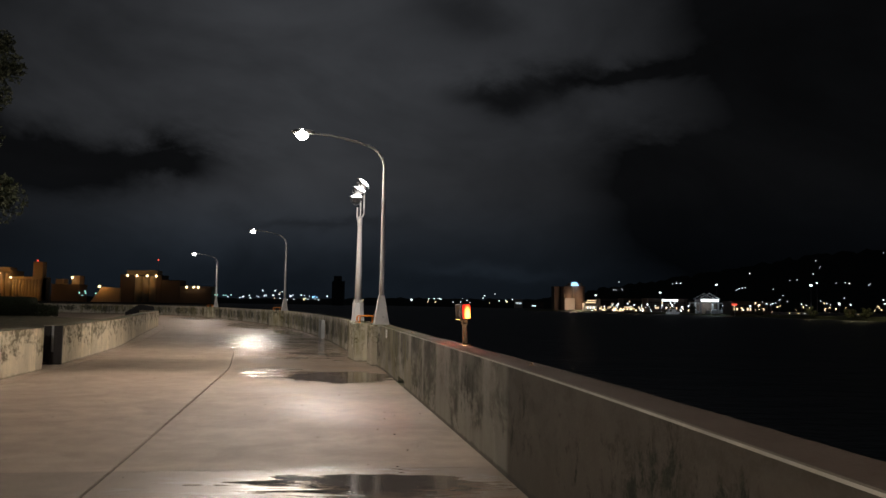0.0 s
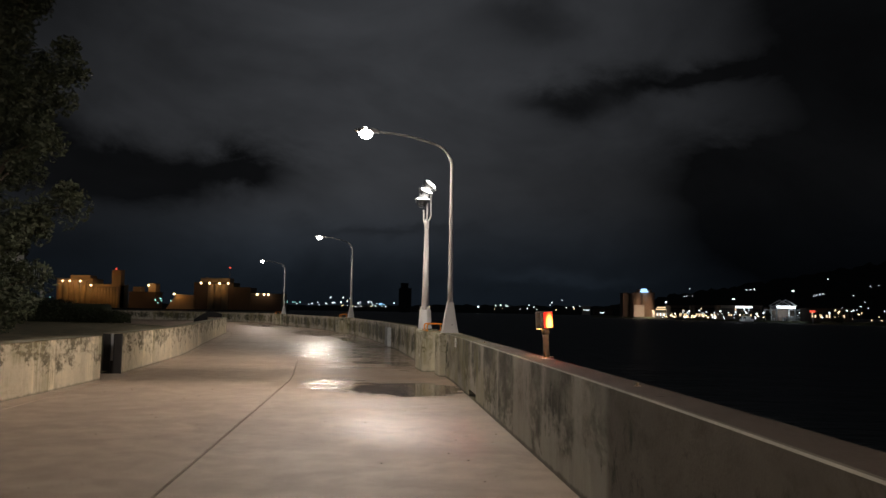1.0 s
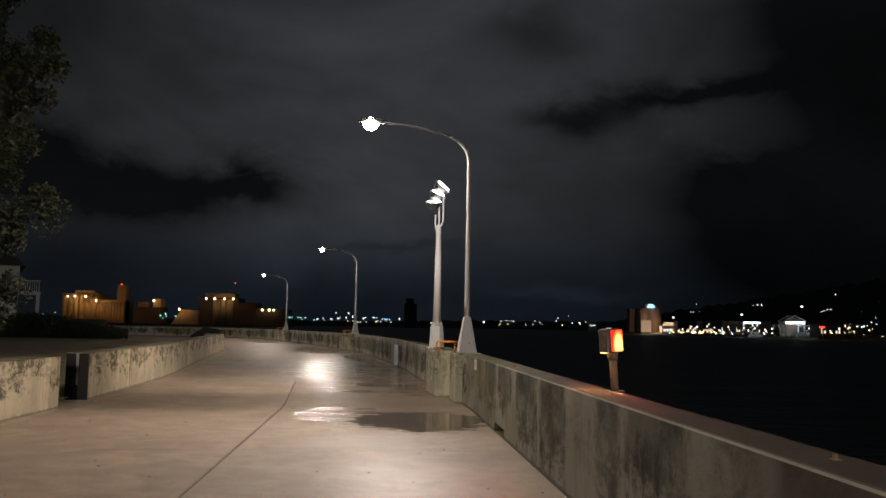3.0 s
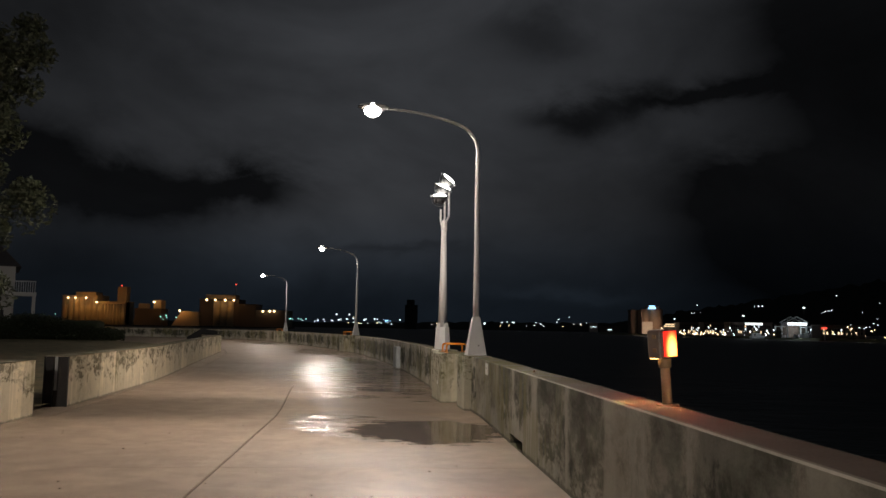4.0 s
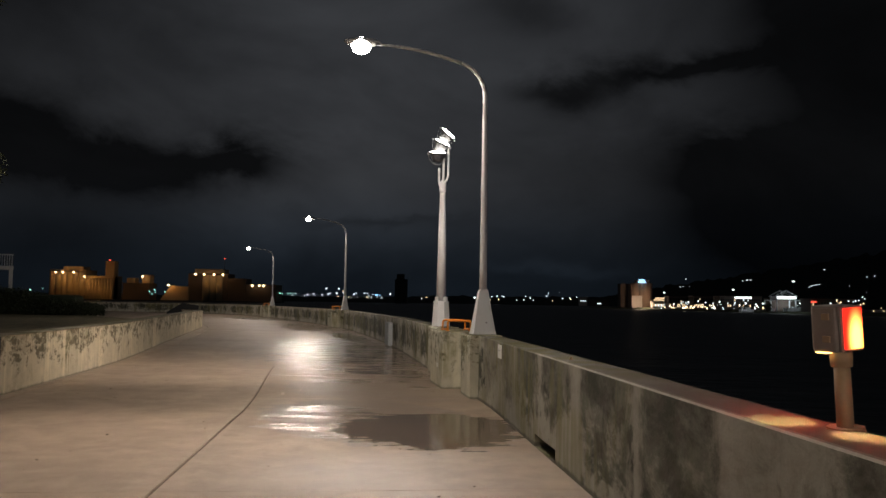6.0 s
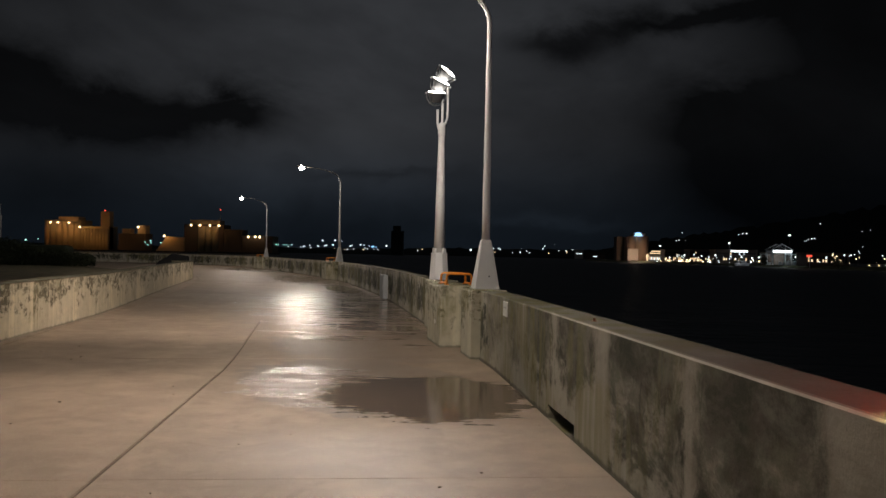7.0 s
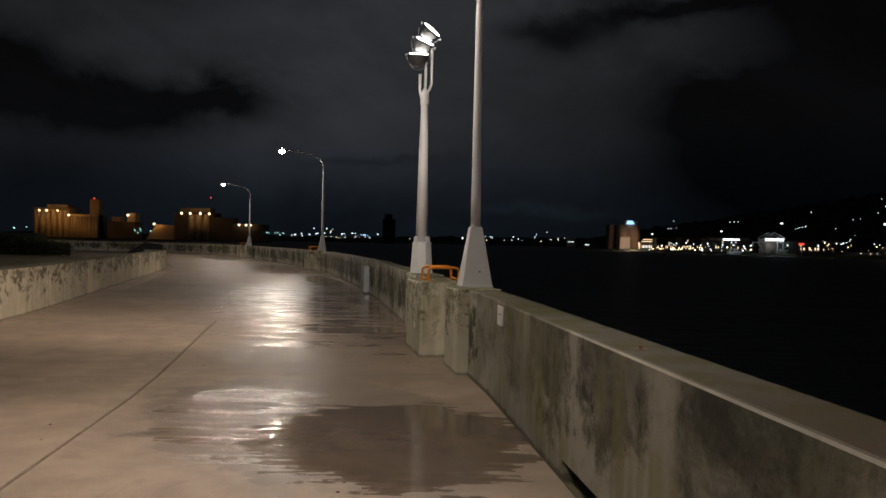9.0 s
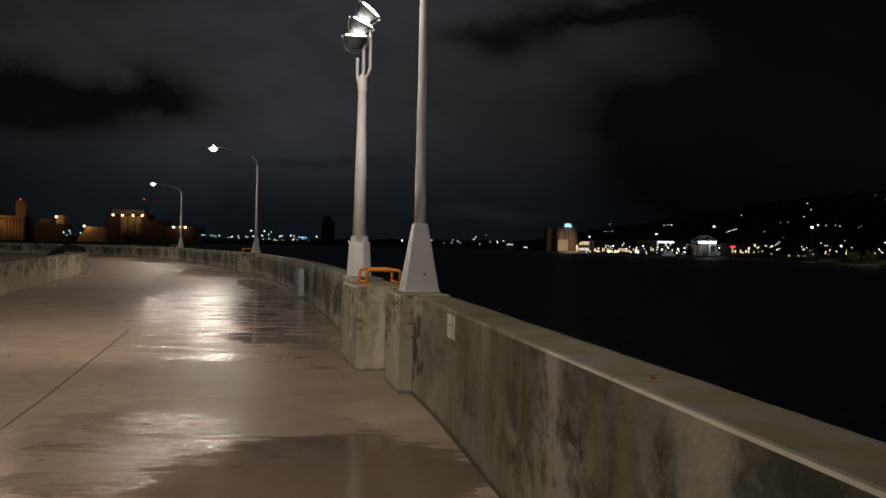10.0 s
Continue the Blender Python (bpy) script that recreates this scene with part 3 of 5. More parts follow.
# ---- ground, water, deck ----
EAST = Line([(2.5, -16), (2.2, -8), (1.92, 0), (1.73, 3.4), (1.46, 6.68), (0.93, 11.77), (0.265, 17.9), (-0.10, 20.9), (-1.05, 26.4), (-2.78, 36.6), (-5.3, 48.0),
             (-7.35, 55.5), (-11.2, 66), (-16.2, 78), (-20.8, 87), (-26.5, 93.5), (-34, 97.5), (-46, 98.5), (-70, 96), (-120, 90)])
WEST_A = Line([(-6.0, -16), (-6.5, 0), (-6.9, 10), (-7.24, 16.4), (-7.43, 18.75)])
WEST_B = Line([(-7.66, 20.42), (-8.62, 26.8), (-9.3, 30.2), (-11.1, 38), (-13.1, 47), (-14.2, 51.9), (-14.5, 52.9), (-14.95, 53.6), (-15.7, 54.05)])

bm = bmesh.new()
bmesh.ops.create_grid(bm, x_segments=8, y_segments=8, size=4600)
tagged(mesh_ob("water", bm, WATER), "black rippled lake water at night", "water", kind="structure").location = (0, 0, -2.6)


def sheet_between(line, o0, o1, z, mat, name, s0=0.0, s1=None, step=2.0):
    s1 = line.length if s1 is None else s1
    bm = bmesh.new()
    n = int((s1 - s0) / step)
    rows = [[bm.verts.new(line.off(s0 + (s1 - s0) * i / n, o, z)) for o in (o0, o1)] for i in range(n + 1)]
    for a, b in zip(rows, rows[1:]):
        bm.faces.new((a[0], a[1], b[1], b[0]))
    return mesh_ob(name, bm, mat)


tagged(sheet_between(EAST, -15.5, 0.1, -0.016, JOINT, "ground", 0, EAST.where_y(97)), "dark gritty bed below the concrete slabs", "ground", kind="structure")

# lawn beside the deck, behind the low wall
bm = bmesh.new()
rng = random.Random(4)
edge = [WEST_A.off(WEST_A.length * i / 12, -0.3, 0.06) for i in range(13)] + [WEST_B.off(WEST_B.length * i / 16, -0.3, 0.06) for i in range(17)]
edge += [Vector((-19.5, 62, 0.06)), Vector((-28.5, 72, 0.06)), Vector((-36, 84, 0.06)), Vector((-40, 98.0, 0.06))]
rows = []
for p in edge:
    rows.append([bm.verts.new((p.x - (p.x + 150) * (k / 14) ** 1.5, p.y, p.z + (0.12 * noise.noise((p.x * 0.2 - k, p.y * 0.2, 3)) if k else 0))) for k in range(15)])
for a, b in zip(rows, rows[1:]):
    for k in range(14):
        bm.faces.new((a[k], a[k + 1], b[k + 1], b[k]))
tagged(smooth_all(mesh_ob("lawn", bm, LAWN)), "dark dry lawn behind the low concrete wall", "lawn", kind="structure")

# ---- parapet walls ----
H_E, T_E, H_W, T_W = 1.025, 0.34, 0.93, 0.42
S_LAMPS = [EAST.where_y(y) for y in (-11.5, 21.6, 54.6, 79.0)]
STATION = (-0.55, 3.1)      # stretch of wall about a lamp that holds the lamp pier and the ladder pier


def wall_run(name, line, stretches, h, thick, mat, label, back):
    root = thing(name, label, "wall", kind="structure")
    for s0, s1, panel in stretches:
        n = max(1, round((s1 - s0) / panel))
        for i in range(n):
            a, b = s0 + (s1 - s0) * i / n, s0 + (s1 - s0) * (i + 1) / n
            part("panel", sweep(line, a + 0.0015, b - 0.0015, wall_profile(h, thick, -0.1, back)), mat, root)
    return root


drains = [(EAST.where_y(15.77), EAST.where_y(16.90)), (EAST.where_y(50.4), EAST.where_y(51.3)), (EAST.where_y(72.6), EAST.where_y(73.4))]
cuts = sorted(drains)
spans, s = [], 0.0
for a, b in cuts:
    spans.append((s, a, 4.6))
    s = b
spans.append((s, EAST.length, 4.6))
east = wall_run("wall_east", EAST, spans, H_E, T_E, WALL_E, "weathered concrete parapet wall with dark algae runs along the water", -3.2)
for a, b in cuts:
    part("panel", sweep(EAST, a + 0.004, b - 0.004, wall_profile(H_E, T_E, 0.125)), WALL_E, east)
    part("drain_sill", sweep(EAST, a + 0.004, b - 0.004, [(0, -0.1), (0, -0.012), (T_E, -0.02), (T_E, -3.2)]), WALL_E, east)

wall_run("wall_west", WEST_A, [(0, WEST_A.length, 4.6)], H_W, -T_W, WALL_W, "low pale concrete wall with grime below its top", None)
west_b = wall_run("wall_west_far", WEST_B, [(0, WEST_B.length, 4.4)], H_W, -T_W, WALL_W, "low curving pale concrete wall with dark weathering", None)
# black sheet behind the wall's end, added for the hook's shaded inner face
hook_face = thing("steel_shield", "black sheet with a slanting edge standing for the shaded inside of the wall hook", "barrier", (-16.15, 54.75, 0.0), 4)
bm = bmesh.new()
front = [bm.verts.new((x, 0, z)) for x, z in ((-0.95, 0.0), (0.80, 0.0), (0.84, 1.14), (0.70, 1.20), (-0.10, 1.30), (-0.95, 0.78))]
face = bm.faces.new(front)
for v in bmesh.ops.extrude_face_region(bm, geom=[face])["geom"]:
    if isinstance(v, bmesh.types.BMVert):
        v.co.y += 0.06
part("plate", bm, SHADEWALL, hook_face)
for x in (-0.7, 0.7):
    part("prop", tube(bmesh.new(), [(x, 0.06, 0.65), (x, 0.75, 0.02)], 0.03, 8), SHADEWALL, hook_face)

# steel gate guides on the wall's end at the gap, blackened as its shade
ch = thing("gate_channel", "weathered steel gate guide, its black standing for the unlit wall end", "gate post", WEST_B.at(0.0)[0].to_3d(), 8)
part("plate", cube((-0.425, -0.014, 0.0), (0.0, -0.002, 0.925), 0.003), GATE, ch)
for x0, x1 in ((-0.425, -0.413), (-0.27, -0.258), (-0.012, 0.0)):
    part("flange", cube((x0, -0.075, 0.0), (x1, -0.014, 0.925), 0.002), GATE, ch)
part("guide", cube((-0.25, -0.030, 0.30), (-0.20, -0.015, 0.925), 0.003), GALV, ch)


def lamp_pier(s):
    """The thickened stretch of parapet that carries a lamp."""
    root = thing("lamp_pier", "mossy concrete pier in the parapet under a lamp", "pier", group="lamp piers")
    bm = sweep(EAST, s - 0.57, s + 0.30, [(-0.145, -0.1), (-0.145, H_E - 0.02), (-0.130, H_E + 0.004), (T_E + 0.05, H_E + 0.008), (T_E + 0.05, -3.0)])
    part("block", bm, PIER, root)
    return root


def ladder_pier(s):
    """The concrete block in front of the parapet with two orange grab rails over it."""
    root = thing("ladder_pier", "chipped pale concrete block beside the parapet", "pier", group="ladder piers")
    part("block", sweep(EAST, s + 1.0, s + 2.4, [(-0.38, -0.1), (-0.38, H_E - 0.02), (-0.365, H_E + 0.006), (T_E + 0.02, H_E + 0.010), (T_E + 0.02, -3.0)]), PIER, root)
    rails = thing("ladder_grab_rail", "orange painted pipe grab rails over a wall ladder", "grab rail", group="grab rails")
    for k in (1.45, 2.05):
        a, b = EAST.off(s + k, -0.20, H_E), EAST.off(s + k, 0.24, H_E)
        r, h, pts = 0.06, 0.20, []
        d = (b - a).normalized()
        for i in range(5):
            t = math.pi / 2 * i / 4
            pts.append(a + d * (r - r * math.cos(t)) + Vector((0, 0, h - r + r * math.sin(t))))
        for i in range(5):
            t = math.pi / 2 * i / 4
            pts.append(b - d * (r - r * math.sin(t)) + Vector((0, 0, h - r + r * math.cos(t))))
        part("pipe_loop", tube(bmesh.new(), [a] + pts + [b], 0.021, 10), ORANGE, rails)
        for p in (a, b):
            part("foot_plate", cone(bmesh.new(), 0.045, 0.045, H_E + 0.009, H_E + 0.022, 14, (p.x, p.y)), ORANGE, rails)
    for side in (-0.20, 0.24):
        part("side_bar", tube(bmesh.new(), [EAST.off(s + 1.45, side, H_E + 0.035), EAST.off(s + 2.05, side, H_E + 0.035)], 0.018, 8), ORANGE, rails)


def street_lamp():
    """A tapered pole on a pyramid base with a long bent arm reaching over the deck."""
    root = thing("street_lamp", "grey tapered street lamp with a bent arm, lit", "street lamp", group="street lamps")
    bm = cone(bmesh.new(), 0.275, 0.105, 0.0, 0.76, 4, turn=45)
    box(bm, (-0.20, -0.20, 0.0), (0.20, 0.20, 0.025))
    bmesh.ops.bevel(bm, geom=[e for e in bm.edges if e.calc_length() > 0.3], offset=0.006, segments=1, affect="EDGES")
    base = part("base", bm, PAINT, root)
    part("bolt", cone(bmesh.new(), 0.014, 0.014, 0.0, 0.018, 6, m=pose(0.03, -0.150, 0.20, 90, 0, 0)), DARKMETAL, base)
    pts, radii = [(0, 0, 0.74)], [0.066]
    for i in range(1, 9):
        pts.append((0, 0, 0.74 + (4.12 - 0.74) * i / 8))
        radii.append(0.066 - 0.024 * i / 8)
    for i in range(1, 9):
        t = math.pi / 2 * 0.80 * i / 8
        pts.append((-0.62 * (1 - math.cos(t)), 0, 4.12 + 0.60 * math.sin(t)))
        radii.append(0.042 - 0.010 * i / 8)
    x0, z0 = pts[-1][0], pts[-1][2]
    part("pole", tube(bmesh.new(), pts, radii, 14), PAINT, root)
    arm = []
    for i in range(9):
        t = i / 8
        arm.append((x0 - 1.52 * t, 0, z0 + 0.26 * (1 - (1 - t) ** 2) - 0.02 * t))
    part("arm", tube(bmesh.new(), arm, [0.032 - 0.006 * i / 8 for i in range(9)], 12), PAINT, root)
    ax, az = arm[-1][0], arm[-1][2]
    bm = bmesh.new()
    bmesh.ops.create_uvsphere(bm, u_segments=20, v_segments=10, radius=1.0, matrix=Matrix.Translation((ax - 0.20, 0, az + 0.03)) @ Matrix.Diagonal((0.32, 0.14, 0.075, 1)))
    head = smooth_all(part("head", bm, PAINT, root))
    bm = bmesh.new()
    bmesh.ops.create_uvsphere(bm, u_segments=20, v_segments=12, radius=1.0, matrix=Matrix.Translation((ax - 0.22, 0, az - 0.035)) @ Matrix.Diagonal((0.175, 0.16, 0.15, 1)))
    smooth_all(part("lens_bowl", bm, LAMPGLOW, head, "glowing glass bowl"))
    return root, Vector((ax - 0.22, 0, az - 0.20))


first, bulb = street_lamp()
for i, s in enumerate(S_LAMPS):
    m = EAST.frame_at(s, 0.17, H_E + 0.008)
    if i == 0:
        first.matrix_world = m
    else:
        m = m @ Matrix.Diagonal((1, 1, (1, 1, 1.045, 1.0)[i], 1))
        copy_thing(first, m)
    lamp_pier(s)
    ladder_pier(s)
    # the optics throw most of the light to both sides along the pier
    at, k = m @ bulb, (2.0, 0.80, 0.55, 0.55)[i]
    ob = lamp("street_lamp_light", "SPOT", at, LAMP_WATTS * 0.85 * k, WARM, 0.13, at - Vector((0, 0, 1)))
    ob.data.spot_size, ob.data.spot_blend = radians(176), 0.15
    for way in (-1, 1):
        ob = lamp("street_lamp_light", "SPOT", at, LAMP_WATTS * 4.2 * k, WARM, 0.13, m @ (bulb + Vector((-1.1, way * 2.8, -1.0))))
        ob.data.spot_size, ob.data.spot_blend = radians(112), 1.0


# ---- floodlight mast ----
def flood_mast(s):
    m = EAST.frame_at(s, 0.13, 0)
    m = Matrix.Translation(m.translation)
    pier = thing("flood_pier", "pale concrete pier under the floodlight mast", "pier")
    part("block", sweep(EAST, s - 0.75, s + 0.55, [(-0.08, -0.1), (-0.08, H_E - 0.03), (-0.05, H_E + 0.004), (T_E + 0.06, H_E + 0.008), (T_E + 0.06, -3.0)]), PIER, pier)
    root = thing("floodlight_mast", "grey octagonal floodlight mast with three lit floodlights", "floodlight", m.translation + Vector((0, 0, H_E + 0.008)))
    bm = cone(bmesh.new(), 0.215, 0.178, 0.0, 0.53, 8, turn=22.5)
    cone(bm, 0.192, 0.186, 0.53, 0.552, 8, turn=22.5)
    base = part("base", bm, PAINT, root)
    for k in range(4):
        a = radians(45 + 90 * k)
        part("lug", cube((-0.035, -0.035, 0.0), (0.035, 0.035, 0.10), 0.008, pose(0.135 * math.cos(a), 0.135 * math.sin(a), 0.552, 0, 0, 45 + 90 * k)), PAINT, base)
    part("mast", smooth_less(cone(bmesh.new(), 0.118, 0.066, 0.55, 3.04, 16)), PAINT, root)
    bm = cone(bmesh.new(), 0.080, 0.076, 3.02, 3.22, 16)
    cone(bm, 0.076, 0.03, 3.22, 3.30, 16)
    part("collar", bm, PAINT, root)
    stems = [((-0.05, 0.02), (-0.09, 0.0), 3.12, 3.56), ((0.0, 0.03), (0.01, 0.02), 3.24, 3.78), ((0.03, -0.02), (0.12, -0.02), 3.22, 4.02)]
    for (x0, y0), (x1, y1), z0, z1 in stems:
        pts = [(x0, y0, z0), (x0 + (x1 - x0) * 0.55, y0, z0 + 0.06), (x1, y1, z0 + 0.17), (x1, y1, z1)]
        part("stem", tube(bmesh.new(), pts, 0.026, 10), PAINT, root)
    heads = [(-0.12, -0.05, 3.91, 15, 3), (-0.02, -0.02, 4.15, 15, 27), (0.11, 0.0, 4.36, 15, 42)]
    for x, y, z, tip, roll in heads:
        # the lens looks up and back along the pier
        q = Matrix.Translation((x, y, z)) @ pose(0, 0, 0, 0, roll, 0) @ pose(0, 0, 0, tip, 0, 0)
        prof = [(0.06, -0.21), (0.12, -0.195), (0.14, -0.12), (0.175, -0.05), (0.185, -0.012), (0.185, 0.0)]
        bm = bmesh.new()
        seg = 24
        rings = [[bm.verts.new((r * math.cos(2 * math.pi * k / seg), r * math.sin(2 * math.pi * k / seg), h)) for k in range(seg)] for r, h in prof]
        for a, b in zip(rings, rings[1:]):
            for k in range(seg):
                bm.faces.new((a[k], a[(k + 1) % seg], b[(k + 1) % seg], b[k])).smooth = True
        bm.faces.new(rings[0])
        head = part("head", bm, DARKMETAL, root, "dark round floodlight housing", q)
        bm = bmesh.new()
        bmesh.ops.create_uvsphere(bm, u_segments=24, v_segments=8, radius=1.0, matrix=Matrix.Diagonal((0.176, 0.176, 0.022, 1)))
        smooth_all(part("lens", bm, FLOODGLOW, head, "glowing lens"))
        pts = [(-0.21 * math.cos(t), 0, -0.03 - 0.25 * math.sin(t)) for t in [math.pi * i / 12 for i in range(13)]]
        part("yoke", tube(bmesh.new(), pts, 0.011, 8), DARKMETAL, head)
        for k in range(6):
            part("cooling_fin", cube((-0.09 + 0.036 * k - 0.004, -0.06, -0.235), (-0.09 + 0.036 * k + 0.004, 0.06, -0.19)), DARKMETAL, head)
        for sx in (-1, 1):
            part("pivot", cone(bmesh.new(), 0.022, 0.022, 0, 0.035, 10, m=pose(sx * 0.20, 0, -0.03, 0, 90 * sx, 0)), GALV, head)
    return root


def smooth_less(bm):
    for f in bm.faces:
        f.smooth = len(f.verts) == 4
    return bm


flood_mast(EAST.where_y(26.0))


# ---- beacon on the parapet ----
def beacon(s):
    at = EAST.off(s, 0.285, H_E)
    root = thing("beacon_light", "rusty post with a box beacon and a lit red lens", "beacon", at, 27)
    root.matrix_world = root.matrix_world @ pose(0, 0, 0, 0, -4, 0)
    part("foot_plate", cone(bmesh.new(), 0.085, 0.08, -0.008, 0.015, 20), RUST, root)
    part("post", smooth_less(cone(bmesh.new(), 0.037, 0.035, 0.01, 0.31, 18)), RUST, root)
    part("collar", smooth_less(cone(bmesh.new(), 0.046, 0.050, 0.285, 0.355, 18)), RUST, root)
    house = part("housing", cube((-0.085, -0.045, 0.355), (0.062, 0.085, 0.565), 0.014), BEACON_BOX, root)
    lens_frame = part("lens_frame", cube((-0.070, -0.062, 0.358), (0.074, -0.046, 0.562), 0.004), BEACON_BOX, house)
    part("lens", cube((-0.058, -0.006, -0.092), (0.058, 0.006, 0.092), 0.004), BEACON_LENS, lens_frame, "glowing red-orange lens", pose(0.006, -0.066, 0.460))
    part("hinge", cube((-0.092, -0.02, 0.40), (-0.085, 0.02, 0.43), 0.002), RUST, house)
    part("hinge", cube((-0.092, -0.02, 0.50), (-0.085, 0.02, 0.53), 0.002), RUST, house)
    part("bottom_slot", cube((-0.083, 0.0, 0.350), (-0.055, 0.07, 0.3535)), LEAKGLOW, house, "yellow light leaking from the box")
    m = root.matrix_world
    lamp("beacon_light_red", "AREA", m @ Vector((0.006, -0.085, 0.46)), 2.8, (1.0, 0.05, 0.02), 0.05, m @ Vector((0.0, -1.0, -0.05)))
    lamp("beacon_light_red", "AREA", m @ Vector((-0.03, 0.11, 0.46)), 5.0, (1.0, 0.05, 0.02), 0.03, m @ Vector((-0.1, 1.0, 0.0)))
    for x, y, tx, ty, k in ((-0.10, 0.10, -0.06, 0.30, 34.0), (-0.09, -0.02, -0.12, -0.20, 30.0)):
        ob = lamp("beacon_light_leak", "SPOT", m @ Vector((x, y, 0.36)), k, (1.0, 0.86, 0.34), 0.01, m @ Vector((tx, ty, 0.0)))
        ob.data.spot_size, ob.data.spot_blend = radians(44), 0.25


beacon(EAST.where_y(11.15))

# ---- small things on the parapet ----
s = EAST.where_y(19.3)
pl = thing("wall_plaque", "small white notice plaque on the parapet face", "plaque")
pl.matrix_world = EAST.frame_at(s, -0.002, 0.885)
part("plate", cube((-0.014, -0.14, -0.095), (0.0, 0.14, 0.095), 0.003), PLAQUE, pl)
part("print_bar", cube((-0.0155, -0.08, 0.01), (-0.014, 0.08, 0.02)), BOXGREY, pl)
tag = thing("white_tag", "tiny white marker tag on the ladder pier", "tag")
tag.matrix_world = EAST.frame_at(S_LAMPS[1] + 1.5, -0.383, 0.40)
part("plate", cube((-0.004, -0.05, -0.04), (0.0, 0.05, 0.04), 0.001), PLAQUE, tag)
for y, w, h in ((36.9, 0.95, 0.80), (91.2, 0.9, 0.85)):
    cab = thing("wall_cabinet", "grey steel service cabinet against the parapet", "cabinet")
    cab.matrix_world = EAST.frame_at(EAST.where_y(y), -0.004, 0.03)
    part("body", cube((-0.16, -w / 2, 0), (0, w / 2, h), 0.01), BOXGREY, cab)
    door = part("door", cube((-0.172, -w / 2 + 0.02, 0.02), (-0.161, w / 2 - 0.02, h - 0.02), 0.004), BOXGREY, cab)
    part("handle", cube((-0.19, -w / 2 + 0.06, h * 0.5 - 0.05), (-0.173, -w / 2 + 0.08, h * 0.5 + 0.05), 0.003), GALV, door)

# rusty stubs of cut anchor bolts on the wall top
for x, y in ((1.58, 7.5), (0.635, 15.66)):
    stub = thing("anchor_stub", "rusty stub of a cut anchor bolt on the parapet top", "bolt", (x, y, H_E + 0.001), group="anchor stubs")
    part("washer", cone(bmesh.new(), 0.030, 0.028, -0.003, 0.006, 12), RUST, stub)
    part("shank", cone(bmesh.new(), 0.012, 0.011, 0.005, 0.028, 10), RUST, stub)

# ---- tree, hedge and house beside the lawn ----
def leaf_cloud(bm, rng, centre, radius, count, size, flat=0.8):
    """A clump of small leaf blades with random tilt."""
    for _ in range(count):
        v = Vector((rng.gauss(0, 1), rng.gauss(0, 1), rng.gauss(0, 1) * flat))
        v = v.normalized() * radius * rng.random() ** 0.45
        p = Vector(centre) + v
        u = Vector((rng.gauss(0, 1), rng.gauss(0, 1), rng.gauss(0, 0.7))).normalized()
        w = u.cross(Vector((rng.gauss(0, 1), rng.gauss(0, 1), rng.gauss(0, 1)))).normalized()
        s = size * rng.uniform(0.6, 1.4)
        a, b, c, d = p - u * s, p - w * s * 0.42, p + u * s, p + w * s * 0.42
        bm.faces.new([bm.verts.new(q) for q in (a, b, c, d)])


def tree(at, height, spread, low, seed, clumps, leaves, size, label, lean=(0, 0)):
    rng = random.Random(seed)
    root = thing("tree", label, "tree", at)
    tw = bmesh.new()
    pts = [(0.10 * math.sin(i), 0.08 * math.cos(2.3 * i), height * 0.9 * i / 9) for i in range(10)]
    tube(tw, pts, [0.26 * (1 - i / 10.5) + 0.02 for i in range(10)], 10)
    part("trunk", tw, BARK, root)
    crown = bmesh.new()
    for k in range(clumps):
        f = (k + rng.random()) / clumps
        z = low + (height - low) * f
        a = rng.uniform(0, 2 * math.pi)
        wide = spread * (0.45 + 0.75 * math.sin(math.pi * min(1, 0.16 + 0.80 * f)) ** 0.8) * rng.uniform(0.45, 1.0)
        tip = Vector((wide * math.cos(a) + lean[0] * f, wide * math.sin(a) + lean[1] * f, z + rng.uniform(-0.3, 0.5)))
        start = Vector(pts[min(9, int(9 * max(0.1, (z - 0.8) / (height * 0.9))))])
        if k % 2 == 0:
            limb = bmesh.new()
            mid = start.lerp(tip, 0.5) + Vector((0, 0, 0.35))
            tube(limb, [start, mid, tip], [0.07, 0.045, 0.015], 6)
            part("limb", limb, BARK, root)
        leaf_cloud(crown, rng, tip, rng.uniform(0.45, 0.80), leaves, size)
        leaf_cloud(crown, rng, start.lerp(tip, 0.62), rng.uniform(0.35, 0.65), leaves // 2, size)
    part("crown", crown, LEAF, root, "dark green dense foliage")
    return root


tree((-15.1, 27.4, 0.05), 12.5, 2.35, 1.3, 11, 84, 440, 0.095, "tall dark leafy tree standing on the lawn")


